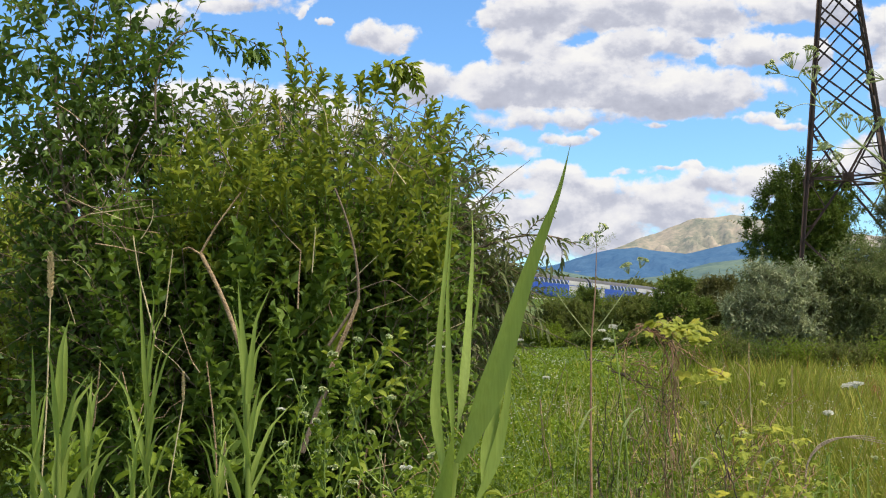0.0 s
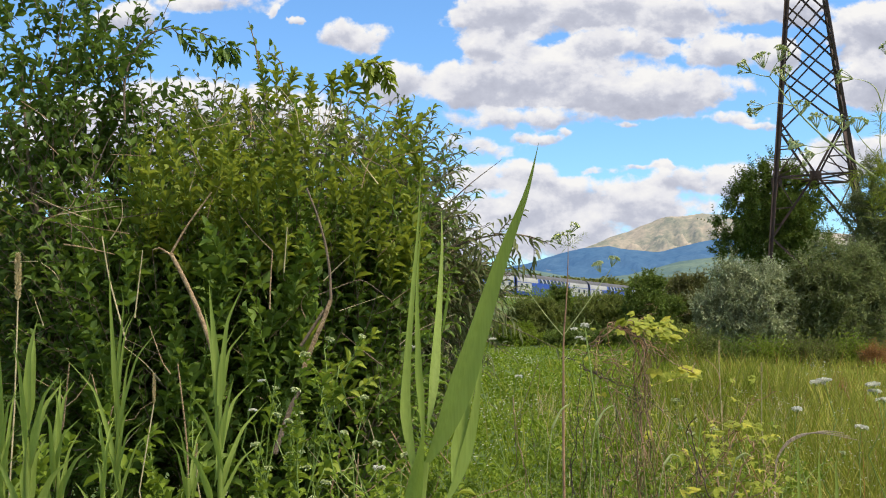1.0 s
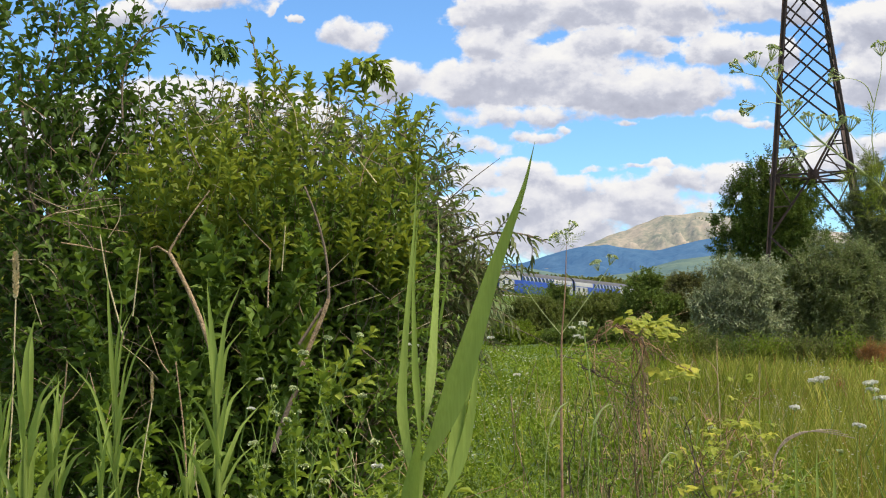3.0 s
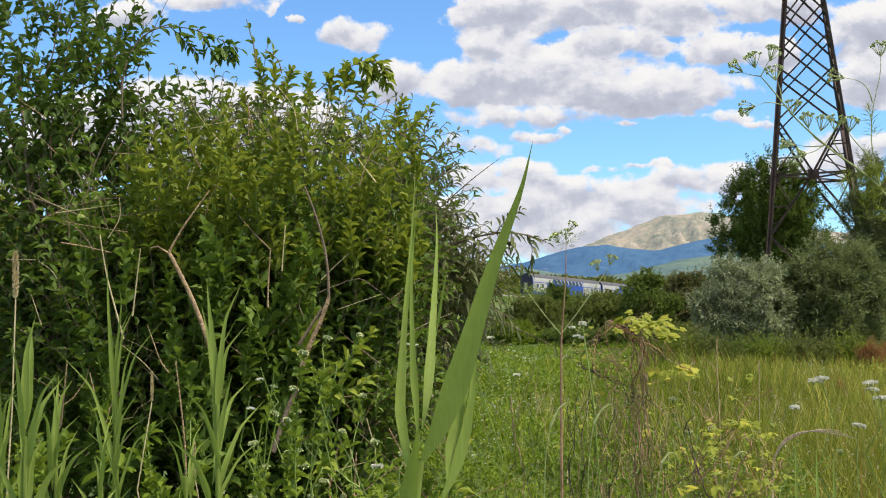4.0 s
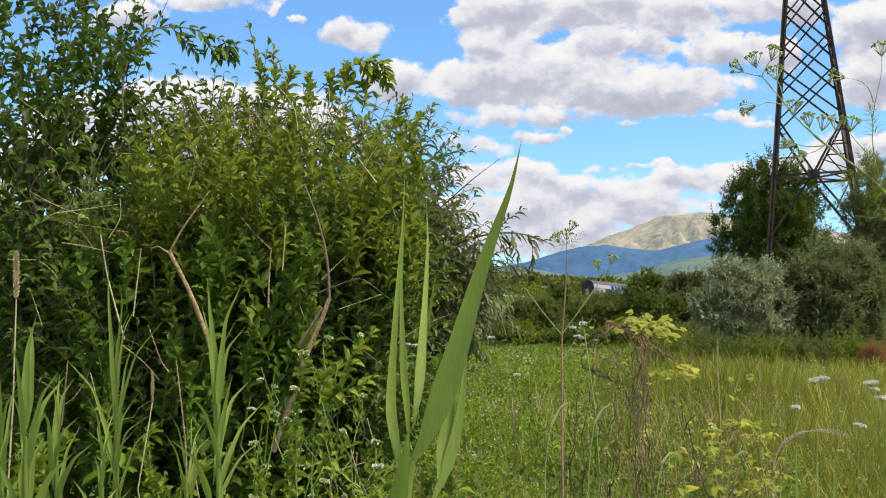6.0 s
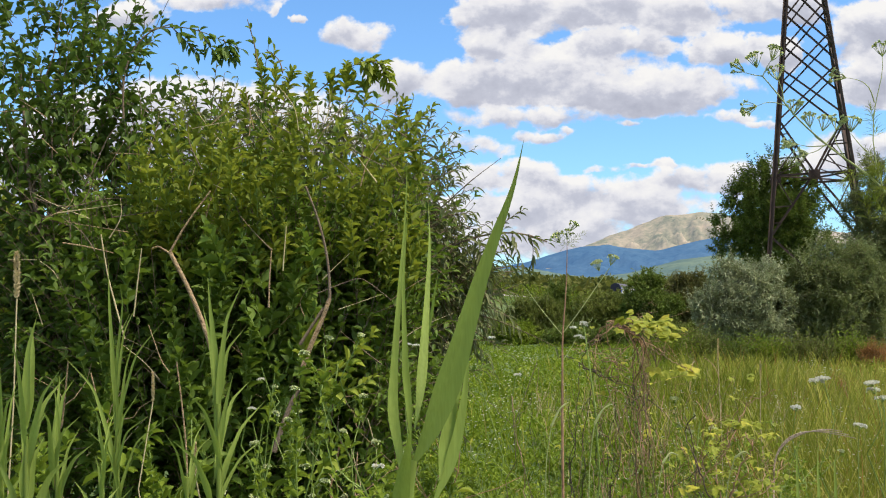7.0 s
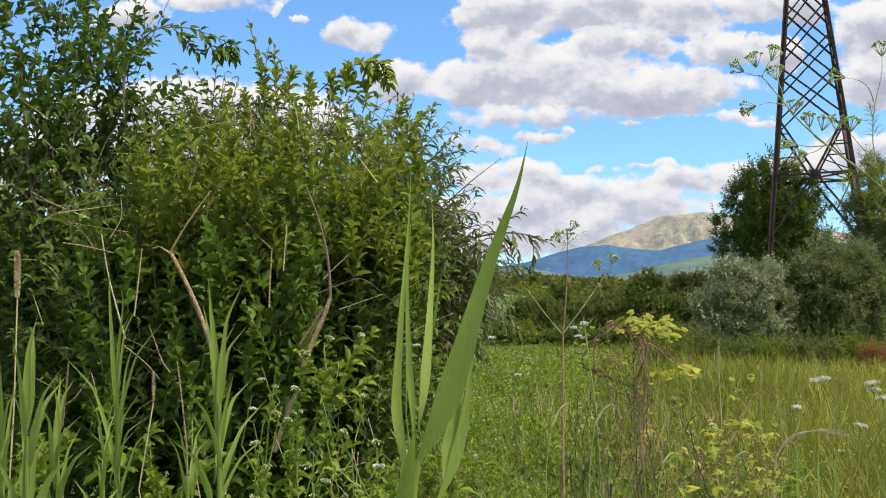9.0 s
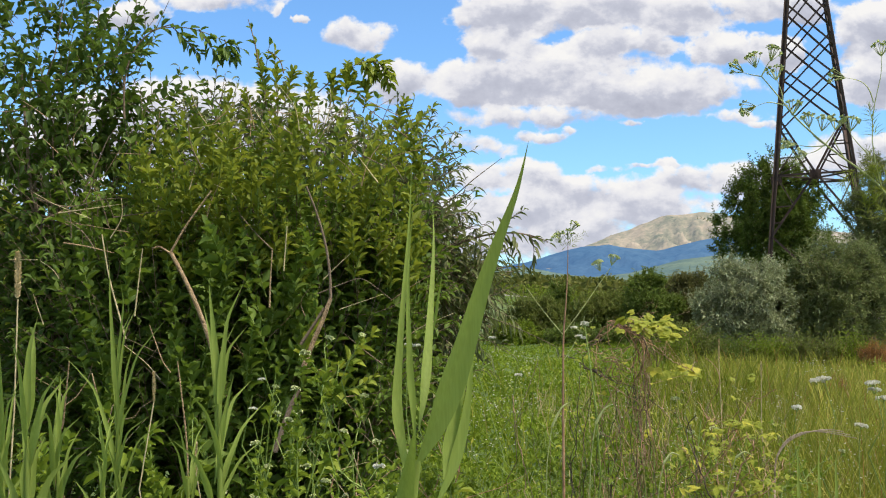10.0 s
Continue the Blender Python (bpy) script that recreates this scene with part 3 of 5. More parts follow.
def coach(name, label):
    """A double-deck coach: hull, roof, pale end panels, upper windows between pale posts, doors, bogies. Its rear is at y = 0."""
    ob = thing(name, label, "railway coach", group="coaches of the train")
    L = 26.4
    part("body", shell(0.15, L - 0.15, 0.35, 3.70), M_BLUE, ob, "deep blue coach body")
    part("roof", shell(0.15, L - 0.15, 3.70, 4.6), M_ROOF, ob, "grey rounded roof")
    for y in (0.1, L - 0.1):
        bm = shell(y - 0.06, y + 0.06, 0.5, 4.56)
        part("end_wall", bm, M_NAVY, ob, "dark end wall")
        bm = bmesh.new()
        box(bm, (0, y + (-0.16 if y < 1 else 0.16), 1.75), (0.95, 0.2, 2.1))
        bmesh.ops.bevel(bm, geom=bm.edges, offset=0.05, segments=2, affect="EDGES")
        gang = part("gangway", bm, M_ROOF, ob, "grey gangway frame")
        bm = bmesh.new()
        box(bm, (0, y + (-0.27 if y < 1 else 0.27), 1.8), (0.6, 0.03, 1.6))
        part("door", bm, M_WHITE, gang, "pale gangway door")
    for side in (-1, 1):
        for s0, s1 in ((0.35, 7.4), (L - 7.4, L - 0.35)):
            part("upper_panel", skin(s0, s1, 2.85, 3.72, side), M_WHITE, ob, "cream upper panel")
            part("lower_panel", skin(s0, s1 - (2.2 if s0 < 1 else 0), 1.0, 2.72, side), M_WHITE, ob, "pale lower panel")
        for i in range(8):
            y = 7.9 + i * 1.37
            part("window", skin(y, y + 1.0, 2.9, 3.66, side, 0.016), M_GLASS, ob)
            part("post", skin(y + 1.2, y + 1.5, 2.85, 3.72, side, 0.022, slant=-0.55), M_WHITE, ob, "white window post")
        for i in range(7):
            part("window", skin(8.2 + i * 1.6, 9.1 + i * 1.6, 1.15, 1.8, side, 0.016), M_GLASS, ob)
        for y in (1.2, 3.0, L - 2.4, L - 4.4):
            w = part("door", skin(y, y + 1.15, 1.05, 2.62, side, 0.018), M_WHITE, ob)
            part("door_window", skin(y + 0.22, y + 0.95, 1.75, 2.5, side, 0.024, 3), M_GLASS, w)
    for y in (3.6, L - 3.6):
        bm = bmesh.new()
        box(bm, (0, y, 0.45), (2.3, 3.0, 0.35))
        bogie = part("bogie", bm, M_IRON, ob, "dark bogie frame")
        for dy in (-1.25, 1.25):
            for x in (-0.75, 0.75):
                bm = bmesh.new()
                bmesh.ops.create_cone(bm, cap_ends=True, segments=20, radius1=0.46, radius2=0.46, depth=0.12,
                                      matrix=Matrix.Translation((x, y + dy, 0.46)) @ Matrix.Rotation(math.pi / 2, 4, "Y"))
                part("wheel", bm, M_IRON, bogie)
    return ob


CAR = 26.8
coaches = [coach("coach", "blue and cream double-deck coach with grey roof")]
for i in range(3):
    coaches.append(copy_thing(coaches[0], Matrix.Identity(4)))


# ---- pylon ----
def beam(a, b, w):
    """An angle section from a to b: two flanges."""
    a, b = Vector(a), Vector(b)
    d = b - a
    bm = bmesh.new()
    m = Matrix.Translation((a + b) / 2) @ d.to_track_quat("Z", "Y").to_matrix().to_4x4()
    box(bm, (0, 0, 0), (w, w * 0.14, d.length))
    box(bm, (w * 0.43, w * 0.4, 0), (w * 0.14, w * 0.66, d.length))
    bmesh.ops.transform(bm, matrix=m, verts=bm.verts)
    return bm


def build_pylon():
    foot = sight(1454, 640, 54.5)
    foot.z = 0
    ob = thing("pylon", "rusty brown steel lattice power pylon among trees", "pylon", foot)
    ob.rotation_euler = (0, radians(-1.2), radians(-20))

    def corner(i, z):
        sx, sy = ((-1, -1), (1, -1), (1, 1), (-1, 1))[i % 4]
        h = 3.0 - 0.1 * z
        return Vector((sx * h, sy * h, z))

    top = 22.0
    for i in range(4):
        part("leg", beam(corner(i, -0.1), corner(i, top), 0.2), M_STEEL, ob, "brown angle-steel leg")
    for i in range(4):
        def a(z, i=i):
            return corner(i, z)

        def b(z, i=i):
            return corner(i + 1, z)

        hub = (a(9.2) + b(9.2)) / 2
        rods = [(a(9.2), b(9.2), 0.15), (a(5.7), b(0.0), 0.14), (b(5.7), a(0.0), 0.14)]
        for e in (a, b):
            low, high = hub.lerp(e(5.7), 0.5), hub.lerp(e(12.4), 0.5)
            rods += [(e(5.7), hub, 0.15), (hub, e(12.4), 0.15), (e(7.4), low, 0.09), (e(9.2), low, 0.08), (e(10.8), high, 0.09), (e(9.2), high, 0.08),
                     (e(9.2), hub.lerp(e(12.4), 0.25), 0.07), (e(11.6), hub.lerp(e(12.4), 0.75), 0.08), (e(6.5), hub.lerp(e(5.7), 0.76), 0.08)]
        z, step = 12.4, 3.0
        while z + step * 0.6 < top:
            up = min(z + step, top)
            rods += [(a(z), b(up), 0.12), (b(z), a(up), 0.12)]
            z += step * 0.72
            step *= 0.94
        for p, q, w in rods:
            part("brace", beam(p, q, w), M_STEEL, ob)
        part("gusset", beam(hub - Vector((0, 0, 0.25)), hub + Vector((0, 0, 0.25)), 0.6), M_STEEL, ob, "gusset plate")
    for p, q in ((0, 2), (1, 3)):
        part("brace", beam(corner(p, 9.2), corner(q, 9.2), 0.11), M_STEEL, ob)
    for i in range(4):
        bm = bmesh.new()
        box(bm, corner(i, 0.0), (0.8, 0.8, 0.5))
        part("footing", bm, M_BALLAST, ob, "concrete footing")
    return ob


build_pylon()


# ---- middle distance: trees and shrubs round the meadow ----
def ground_at(a, d):
    p = sight(a, 550, d)
    p.z = float(gz(np.array(p.x), np.array(p.y)))
    return p


def bush(label, cat, a, b, ra, rb, d, n, leaf, width, material, seed, name="shrub", shoot=None, **kw):
    """A rounded bush sighted at (a, b): a heap of lumps, so that its outline is uneven and its gaps dark."""
    rng = np.random.default_rng(seed + 500)
    s = d / FOCAL
    blobs = [blob(a, b + rb * 0.1, ra * 0.6, rb * 0.68, d, ra * s * 0.5)]
    for i in range(40):
        an = i * 2.4 + rng.uniform(-0.3, 0.3)
        q = rng.uniform(0.68, 0.9) if i % 3 == 0 else rng.uniform(0.1, 0.75)
        r = rng.uniform(0.10, 0.21)
        blobs.append(blob(a + ra * q * math.cos(an), b - rb * q * math.sin(an), ra * r * 1.2, rb * r, d - ra * s * (0.95 * math.sqrt(1 - q * q) - rng.uniform(0, 0.15)), ra * s * r))
    base = ground_at(a, d)
    return shrub(name, label, cat, blobs, base, n, shoot or min(max(leaf * 1.5, ra * s * 0.08), 0.4), leaf, width, material, seed, low=base.z + 0.05,
                 thick=kw.pop("thick", 0.02 + ra * s * 0.02), shell=0.75, **kw)


bush("rounded green willow tree behind the pylon", "tree", 1368, 402, 98, 118, 58, 2700, 0.289, 0.110, M_TREE, 11, "tree", stems=3, per=8, opposite=True, shoot=0.6)
bush("silvery grey oleaster shrub at the meadow edge", "shrub", 1312, 555, 86, 96, 33, 2300, 0.20, 0.060, M_SILVER, 12, per=7, up=0.6, shoot=0.36)
bush("grey-green bushy oleaster shrub at the meadow edge", "shrub", 1475, 540, 105, 108, 34, 2700, 0.20, 0.066, M_SAGE, 13, per=7, up=0.6, shoot=0.36)
bush("olive green shrub between the oleasters", "shrub", 1405, 560, 56, 74, 34, 1300, 0.19, 0.075, M_OLIVE, 14)
bush("feathery willow tree with grey-green leaves", "tree", 1575, 400, 80, 130, 44, 2600, 0.238, 0.050, M_WILLOW, 15, "tree", stems=3, per=9)
bush("dark green leafy bush beyond the meadow", "shrub", 1148, 545, 52, 64, 52, 1800, 0.204, 0.100, M_TREE, 16)
bush("brownish green shrub beyond the meadow", "shrub", 1225, 545, 62, 68, 54, 1900, 0.204, 0.080, M_RUSSET, 17)
bush("rounded grey-green willow bush beyond the meadow", "shrub", 945, 572, 60, 48, 48, 2200, 0.187, 0.060, M_OLIVE, 18)
bush("dark green bush beside the willow bush", "shrub", 985, 545, 28, 38, 60, 900, 0.221, 0.100, M_TREE, 19)
bush("spreading green bush before the railway", "shrub", 1062, 560, 62, 40, 60, 1500, 0.221, 0.080, M_OLIVE, 20)
bush("low green hedge bush at the meadow edge", "shrub", 905, 597, 48, 22, 44, 1000, 0.170, 0.080, M_HERB, 21)
bush("low leafy bush at the meadow edge", "shrub", 1010, 603, 60, 20, 43, 1000, 0.170, 0.080, M_TREE, 22)
bush("low dark green bush at the meadow edge", "shrub", 1110, 604, 60, 28, 42, 1100, 0.170, 0.080, M_TREE, 23)
bush("low tangle of green bushes under the trees", "shrub", 1205, 608, 60, 34, 38, 1200, 0.170, 0.070, M_OLIVE, 24)


for a_, w_, h_, m_, k_ in ((1200, 44, 22, M_HERB, 28), (1245, 30, 30, M_OLIVE, 34), (1290, 46, 13, M_TREE, 29), (1350, 40, 18, M_HERB, 30), (1400, 30, 12, M_OLIVE, 35), (1450, 50, 15, M_OLIVE, 31), (1512, 46, 22, M_HERB, 32), (1585, 46, 26, M_OLIVE, 33)):
    bush("low green nettle and herb clump under the shrubs", "wild plant", a_, 645, w_, h_, 26.0, 380, 0.16, 0.05, m_, k_, "nettle_clump", shoot=0.4, stems=4, up=0.9)
bush("rusty brown seeding dock clump at the meadow edge", "wild plant", 1548, 636, 26, 24, 25, 500, 0.06, 0.02, M_RUST, 25, "dock", shoot=0.2)
bush("rusty brown seeding dock clump in the grass", "wild plant", 1490, 690, 10, 16, 15, 120, 0.03, 0.012, M_RUST, 26, "dock", shoot=0.15)
bush("dry straw-coloured reed tuft below the oleaster", "wild plant", 1258, 632, 14, 24, 29, 260, 0.16, 0.012, M_DRY, 27, "reed_tuft", shoot=0.3)


def far_woods():
    """Hedgerows and woods over the plain, and the overgrown railway side."""
    rng = np.random.default_rng(31)
    P, W, S = [], [], []
    side = np.array([math.cos(_th), -math.sin(_th)])
    for s in np.arange(-50, 130, 0.35):
        c = track(s)
        off = rng.uniform(3.6, 9)
        x, y = c.x + side[0] * off, c.y + side[1] * off
        h = 1.35 + 0.5 * math.sin(s * 0.4) * math.sin(s * 0.13) + rng.uniform(-0.2, 0.3)
        k = 26
        P.append(np.c_[rng.normal(x, 0.9, k), rng.normal(y, 0.9, k), c.z + rng.uniform(-2.6, h, k)])
        S.append(np.full(k, 0.42))
    pos = np.concatenate(P)
    way = rng.normal(size=pos.shape) + np.array([0, 0, 0.8])
    v, f = leaves_arrays(pos, way, np.concatenate(S), np.concatenate(S) * 0.35, rng)
    me = quads_mesh("hedgerow", v, f)
    tagged(part("hedgerow", me, M_LUSH), "long grass and scrub along the railway", "scrub", kind="stuff")
    P, S = [], []
    for i in range(520):
        d = float(rng.choice([230, 300, 420, 600, 900, 1300])) * rng.uniform(0.85, 1.15)
        x = rng.uniform(-0.15, 0.5) * d
        z = float(gz(np.array(x), np.array(d)))
        z = min(z, 20 + 0.026 * (d - 600)) if d > 600 else z
        r = rng.uniform(2.0, 4.5) * (1 + d / 900)
        k = 60
        q = unit(rng.normal(size=(k, 3))) * r * rng.uniform(0.5, 1, (k, 1)) * np.array([1.5, 1, 0.75])
        P.append(q + np.array([x, d, z + r * 0.4]))
        S.append(np.full(k, r * 0.55))
    pos, S = np.concatenate(P), np.concatenate(S)
    v, f = leaves_arrays(pos, rng.normal(size=pos.shape) + np.array([0, 0, 0.5]), S, S * 0.6, rng)
    tagged(part("woods", quads_mesh("woods", v, f), M_FAR), "far green woods and hedges on the plain", "woods", kind="stuff")


far_woods()


# ---- the big shrubs near the path ----
SHRUB = [blob(470, 540, 240, 270, 5.0, 0.6), blob(330, 610, 180, 250, 4.9, 0.5), blob(600, 470, 140, 200, 5.1, 0.5), blob(540, 310, 130, 80, 5.1, 0.3),
         blob(430, 730, 300, 200, 4.9, 0.6), blob(270, 450, 110, 120, 5.0, 0.4), blob(630, 265, 45, 45, 5.1, 0.2), blob(490, 240, 30, 50, 5.0, 0.15), blob(400, 290, 90, 50, 5.1, 0.2)]
dogwood = shrub("shrub", "dense green dogwood shrub with bare brown stems beside reeds", "shrub", SHRUB, (-1.2, 5.2, 0.0), 2700, 0.30, 0.090, 0.044, M_DOGWOOD, 41,
                per=8, stems=14, thick=0.02, up=0.55, rise=0.35, shell=0.5, thin=(1.7, 2.2, 0.92))
TALL = [blob(80, 150, 150, 200, 5.3, 0.35), blob(120, 400, 90, 230, 5.3, 0.4), blob(220, 170, 60, 55, 5.4, 0.2), blob(200, 640, 170, 230, 5.2, 0.5), blob(190, 340, 90, 90, 5.3, 0.3)]
tall = shrub("shrub", "tall dark green shrub with arching leafy tips", "shrub", TALL, (-2.2, 5.5, 0.0), 1230, 0.30, 0.092, 0.046, M_DOGWOOD_DARK, 42,
             per=7, stems=10, thick=0.024, up=0.3, rise=0.2, shell=0.5, thin=(1.7, 2.6, 0.55))
WILLOW = [blob(680, 450, 85, 150, 5.9, 0.45), blob(770, 480, 45, 50, 6.0, 0.3), blob(765, 530, 80, 70, 5.9, 0.4), blob(680, 640, 95, 90, 5.8, 0.4), blob(610, 300, 150, 50, 6.1, 0.3), blob(400, 270, 100, 60, 6.0, 0.3)]
willow = shrub("willow", "narrow-leaved grey-green willow with drooping twigs", "willow", WILLOW, (-0.6, 6.2, 0.0), 1250, 0.32, 0.11, 0.030, M_WILLOW, 43,
               per=11, stems=8, thick=0.022, up=0.3, rise=-0.15, opposite=False, droop=0.4, shell=0.45, thin=(2.2, 2.8, 0.35))
BACK = [blob(10, 510, 90, 110, 7.4, 0.6), blob(60, 620, 120, 140, 7.0, 0.6), blob(-40, 700, 120, 150, 6.2, 0.5), blob(-40, 420, 70, 60, 7.4, 0.5)]
shrub("shrub", "bright green leafy shrub behind the tall shrub", "shrub", BACK, (-3.2, 7.5, 0.0), 1250, 0.30, 0.1, 0.042, M_SHOOT, 44, per=8, stems=6)


# ---- meadow grass ----
def blades(name, n, box_, h, w, material, seed, label, lean=0.35, keep=None):
    """Single curved blades, three steps each."""
    rng = np.random.default_rng(seed)
    x0, x1, y0, y1 = box_
    y = y0 + (y1 - y0) * rng.random(n) ** 1.3
    f0, f1 = x0, x1
    x = (f0 + (f1 - f0) * rng.random(n)) * (y + 1.5)
    if keep is not None:
        k = keep(x, y, rng.random(n))
        x, y = x[k], y[k]
        n = len(x)
    z = gz(x, y)
    hh = h * rng.uniform(0.5, 1.3, n) * (0.75 + 0.5 * np.sin(x * 0.8 + 0.3 * y) * np.sin(y * 0.45 + x * 0.2))
    an = rng.uniform(0, 2 * np.pi, n)
    l = lean * rng.uniform(0.2, 1.5, n) * hh
    dx, dy = np.cos(an) * l, np.sin(an) * l
    wa = rng.uniform(0, np.pi, n)
    ww = w * rng.uniform(0.6, 1.4, n) * (0.5 + y / 14)
    sx, sy = np.cos(wa) * ww / 2, np.sin(wa) * ww / 2
    pts = []
    for t, k in ((0, 1.0), (0.4, 0.9), (0.75, 0.6)):
        cx, cy, cz = x + dx * t * t, y + dy * t * t, z - 0.03 + hh * t
        pts += [np.stack([cx - sx * k, cy - sy * k, cz], 1), np.stack([cx + sx * k, cy + sy * k, cz], 1)]
    pts.append(np.stack([x + dx, y + dy, z + hh * 0.97], 1))
    v = np.stack(pts, 1).reshape(-1, 3)
    tri = np.array([[0, 1, 3], [0, 3, 2], [2, 3, 5], [2, 5, 4], [4, 5, 6]])
    f = (np.arange(n)[:, None, None] * 7 + tri[None]).reshape(-1, 3)
    return tagged(part(name, quads_mesh(name, v, f), material), label, "grass", kind="stuff")


def yellow_side(x, y, r):
    """The meadow turns from lush to dry towards the east."""
    return r < np.clip((x / (y + 1.5) - 0.165) / 0.15, 0.05, 0.93)


def sward(name, n, span, y0, y1, h, size, material, seed, label, keep=None, slim=0.5):
    """Leafy low growth: clover and herbs, in hummocks."""
    rng = np.random.default_rng(seed)
    y = y0 * (y1 / y0) ** rng.random(n)
    x = (span[0] + (span[1] - span[0]) * rng.random(n)) * (y + 1.5)
    if keep is not None:
        k = keep(x, y, rng.random(n))
        x, y = x[k], y[k]
    hum = 0.6 + 0.55 * np.sin(x * 2.3 + 1.7 * np.sin(y * 0.9)) * np.sin(y * 1.7 + 1.3 * np.sin(x * 1.1)) + 0.25 * np.sin(x * 7 + y * 3)
    z = gz(x, y) + h * np.clip(hum, 0.15, 2) * rng.random(len(x)) ** 0.5
    pos = np.stack([x, y, z], 1)
    way = rng.normal(size=pos.shape) * np.array([1, 1, 0.6]) + np.array([0, 0, 0.7])
    L = size * rng.uniform(0.6, 1.5, len(x)) * np.minimum(0.28 + y / 13, 1.7)
    v, f = leaves_arrays(pos, way, L, L * slim, rng)
    return tagged(part(name, quads_mesh(name, v, f), material), label, "meadow plants", kind="stuff")


lush = lambda x, y, r: ~yellow_side(x, y, r)
sward("clover", 95000, (-0.2, 0.6), 3.5, 54, 0.28, 0.055, M_LUSH, 51, "lush green clover and meadow herbs", lush)
sward("herbage", 36000, (-0.05, 0.6), 3.5, 46, 0.36, 0.07, M_DRY, 56, "yellow-green meadow herbs", yellow_side, 0.3)
sward("undergrowth", 2500, (-0.62, 0.02), 3.2, 7.0, 0.4, 0.06, M_HERB, 57, "green undergrowth at the foot of the shrubs", None, 0.4)
blades("grass", 24000, (-0.2, 0.6, 4.0, 40), 0.36, 0.009, M_LUSH, 52, "lush green meadow grass", lean=0.9, keep=lush)
sward("undergrowth", 6000, (-0.62, -0.3), 5.5, 13, 0.75, 0.08, M_HERB, 49, "rank green herbs beside the tall shrub", None, 0.4)
blades("grass", 26000, (0.0, 0.6, 4.0, 18), 0.66, 0.0095, M_DRY, 53, "yellowing tall meadow grass", lean=0.45, keep=yellow_side)
blades("grass", 20000, (0.0, 0.6, 14, 30), 0.55, 0.012, M_DRY, 54, "yellowing tall meadow grass", lean=0.35, keep=yellow_side)
blades("grass", 7000, (-0.62, 0.05, 2.2, 6.0), 0.6, 0.007, M_LUSH, 55, "rank green grass under the shrubs", lean=0.7)


blades("seed_grass", 1500, (0.2, 0.6, 5.0, 30), 0.8, 0.0045, M_RUST, 59, "rusty seeding grass stems", lean=0.3, keep=yellow_side)


blades("grass", 5200, (0.0, 0.62, 2.6, 6.5), 0.52, 0.010, M_LUSH, 60, "broad green grass blades among the vines", lean=0.8)
blades("grass", 1900, (0.08, 0.62, 2.8, 16), 0.66, 0.0042, M_STRAW, 50, "dry straw-coloured grass blades", lean=0.4)


def meadow_flowers():
    """Small white flower heads over the grass, in drifts."""
    rng = np.random.default_rng(58)
    P = []
    for _ in range(110):
        y = 4.5 * (36 / 4.5) ** rng.random()
        x = rng.uniform(0.02, 0.5) * (y + 1)
        k = rng.integers(3, 22)
        q = np.c_[rng.normal(x, 0.16, k), rng.normal(y, 0.2, k), np.zeros(k)]
        q[:, 2] = gz(q[:, 0], q[:, 1]) + rng.uniform(0.22, 0.5, k)
        P.append(q)
    for a, b, k, w in ((1500, 795, 70, 0.5), (1455, 805, 50, 0.4), (1545, 830, 60, 0.5), (1560, 770, 40, 0.5), (1480, 760, 40, 0.6), (878, 725, 45, 0.5), (868, 780, 45, 0.35), (930, 640, 20, 0.5), (850, 660, 30, 0.6), (1330, 700, 30, 0.7), (1420, 720, 30, 0.6)):
        d = (EYE - 0.42) / ((b - 550) / FOCAL)
        c = sight(a, b, d)
        P.append(np.c_[rng.normal(c.x, w * 0.5, k), rng.normal(c.y, w, k), rng.uniform(0.3, 0.55, k)])
    pos = np.concatenate(P)
    L = 0.0075 * (0.7 + pos[:, 1] / 14)
    pos5 = np.repeat(pos, 4, 0)
    an = np.tile(np.arange(4) * np.pi / 2, len(pos)) + np.repeat(rng.random(len(pos)) * 6, 4)
    way = np.stack([np.cos(an), np.sin(an), np.full(len(an), 0.25)], 1)
    v, f = leaves_arrays(pos5, way, np.repeat(L, 4), np.repeat(L * 0.9, 4), rng)
    tagged(part("flowers", quads_mesh("flowers", v, f), M_PETAL), "small white meadow flowers in the grass", "flowers", kind="stuff")


meadow_flowers()


# ---- reeds ----
def ribbon(path, width, normal, k=24, fold=0.28, belly=0.3):
    """A reed leaf: a folded blade along a path, broadest at belly, drawn out to a fine tip."""
    p = path_through(path, k)
    d = unit(np.gradient(p, axis=0))
    nrm = np.array(tuple(normal), float)
    side = unit(np.cross(d, nrm))
    up = np.cross(side, d)
    t = np.linspace(0, 1, k)
    prof = np.where(t < belly, 0.12 + 0.88 * np.sin(t / belly * np.pi / 2) ** 1.2, (1 - (t - belly) / (1 - belly)) ** 1.08)
    w = (width / 2 * np.maximum(prof, 0.01))[:, None]
    cols = [p - side * w + up * w * fold, p - side * w * 0.5 + up * w * fold * 0.35, p, p + side * w * 0.5 + up * w * fold * 0.35, p + side * w + up * w * fold]
    v = np.stack(cols, 1).reshape(-1, 3)
    i, j = np.meshgrid(np.arange(k - 1), np.arange(4), indexing="ij")
    f = np.stack([i * 5 + j, i * 5 + j + 1, (i + 1) * 5 + j + 1, (i + 1) * 5 + j], -1).reshape(-1, 4)
    me = quads_mesh("leaf", v, f)
    me.polygons.foreach_set("use_smooth", [True] * len(me.polygons))
    return me


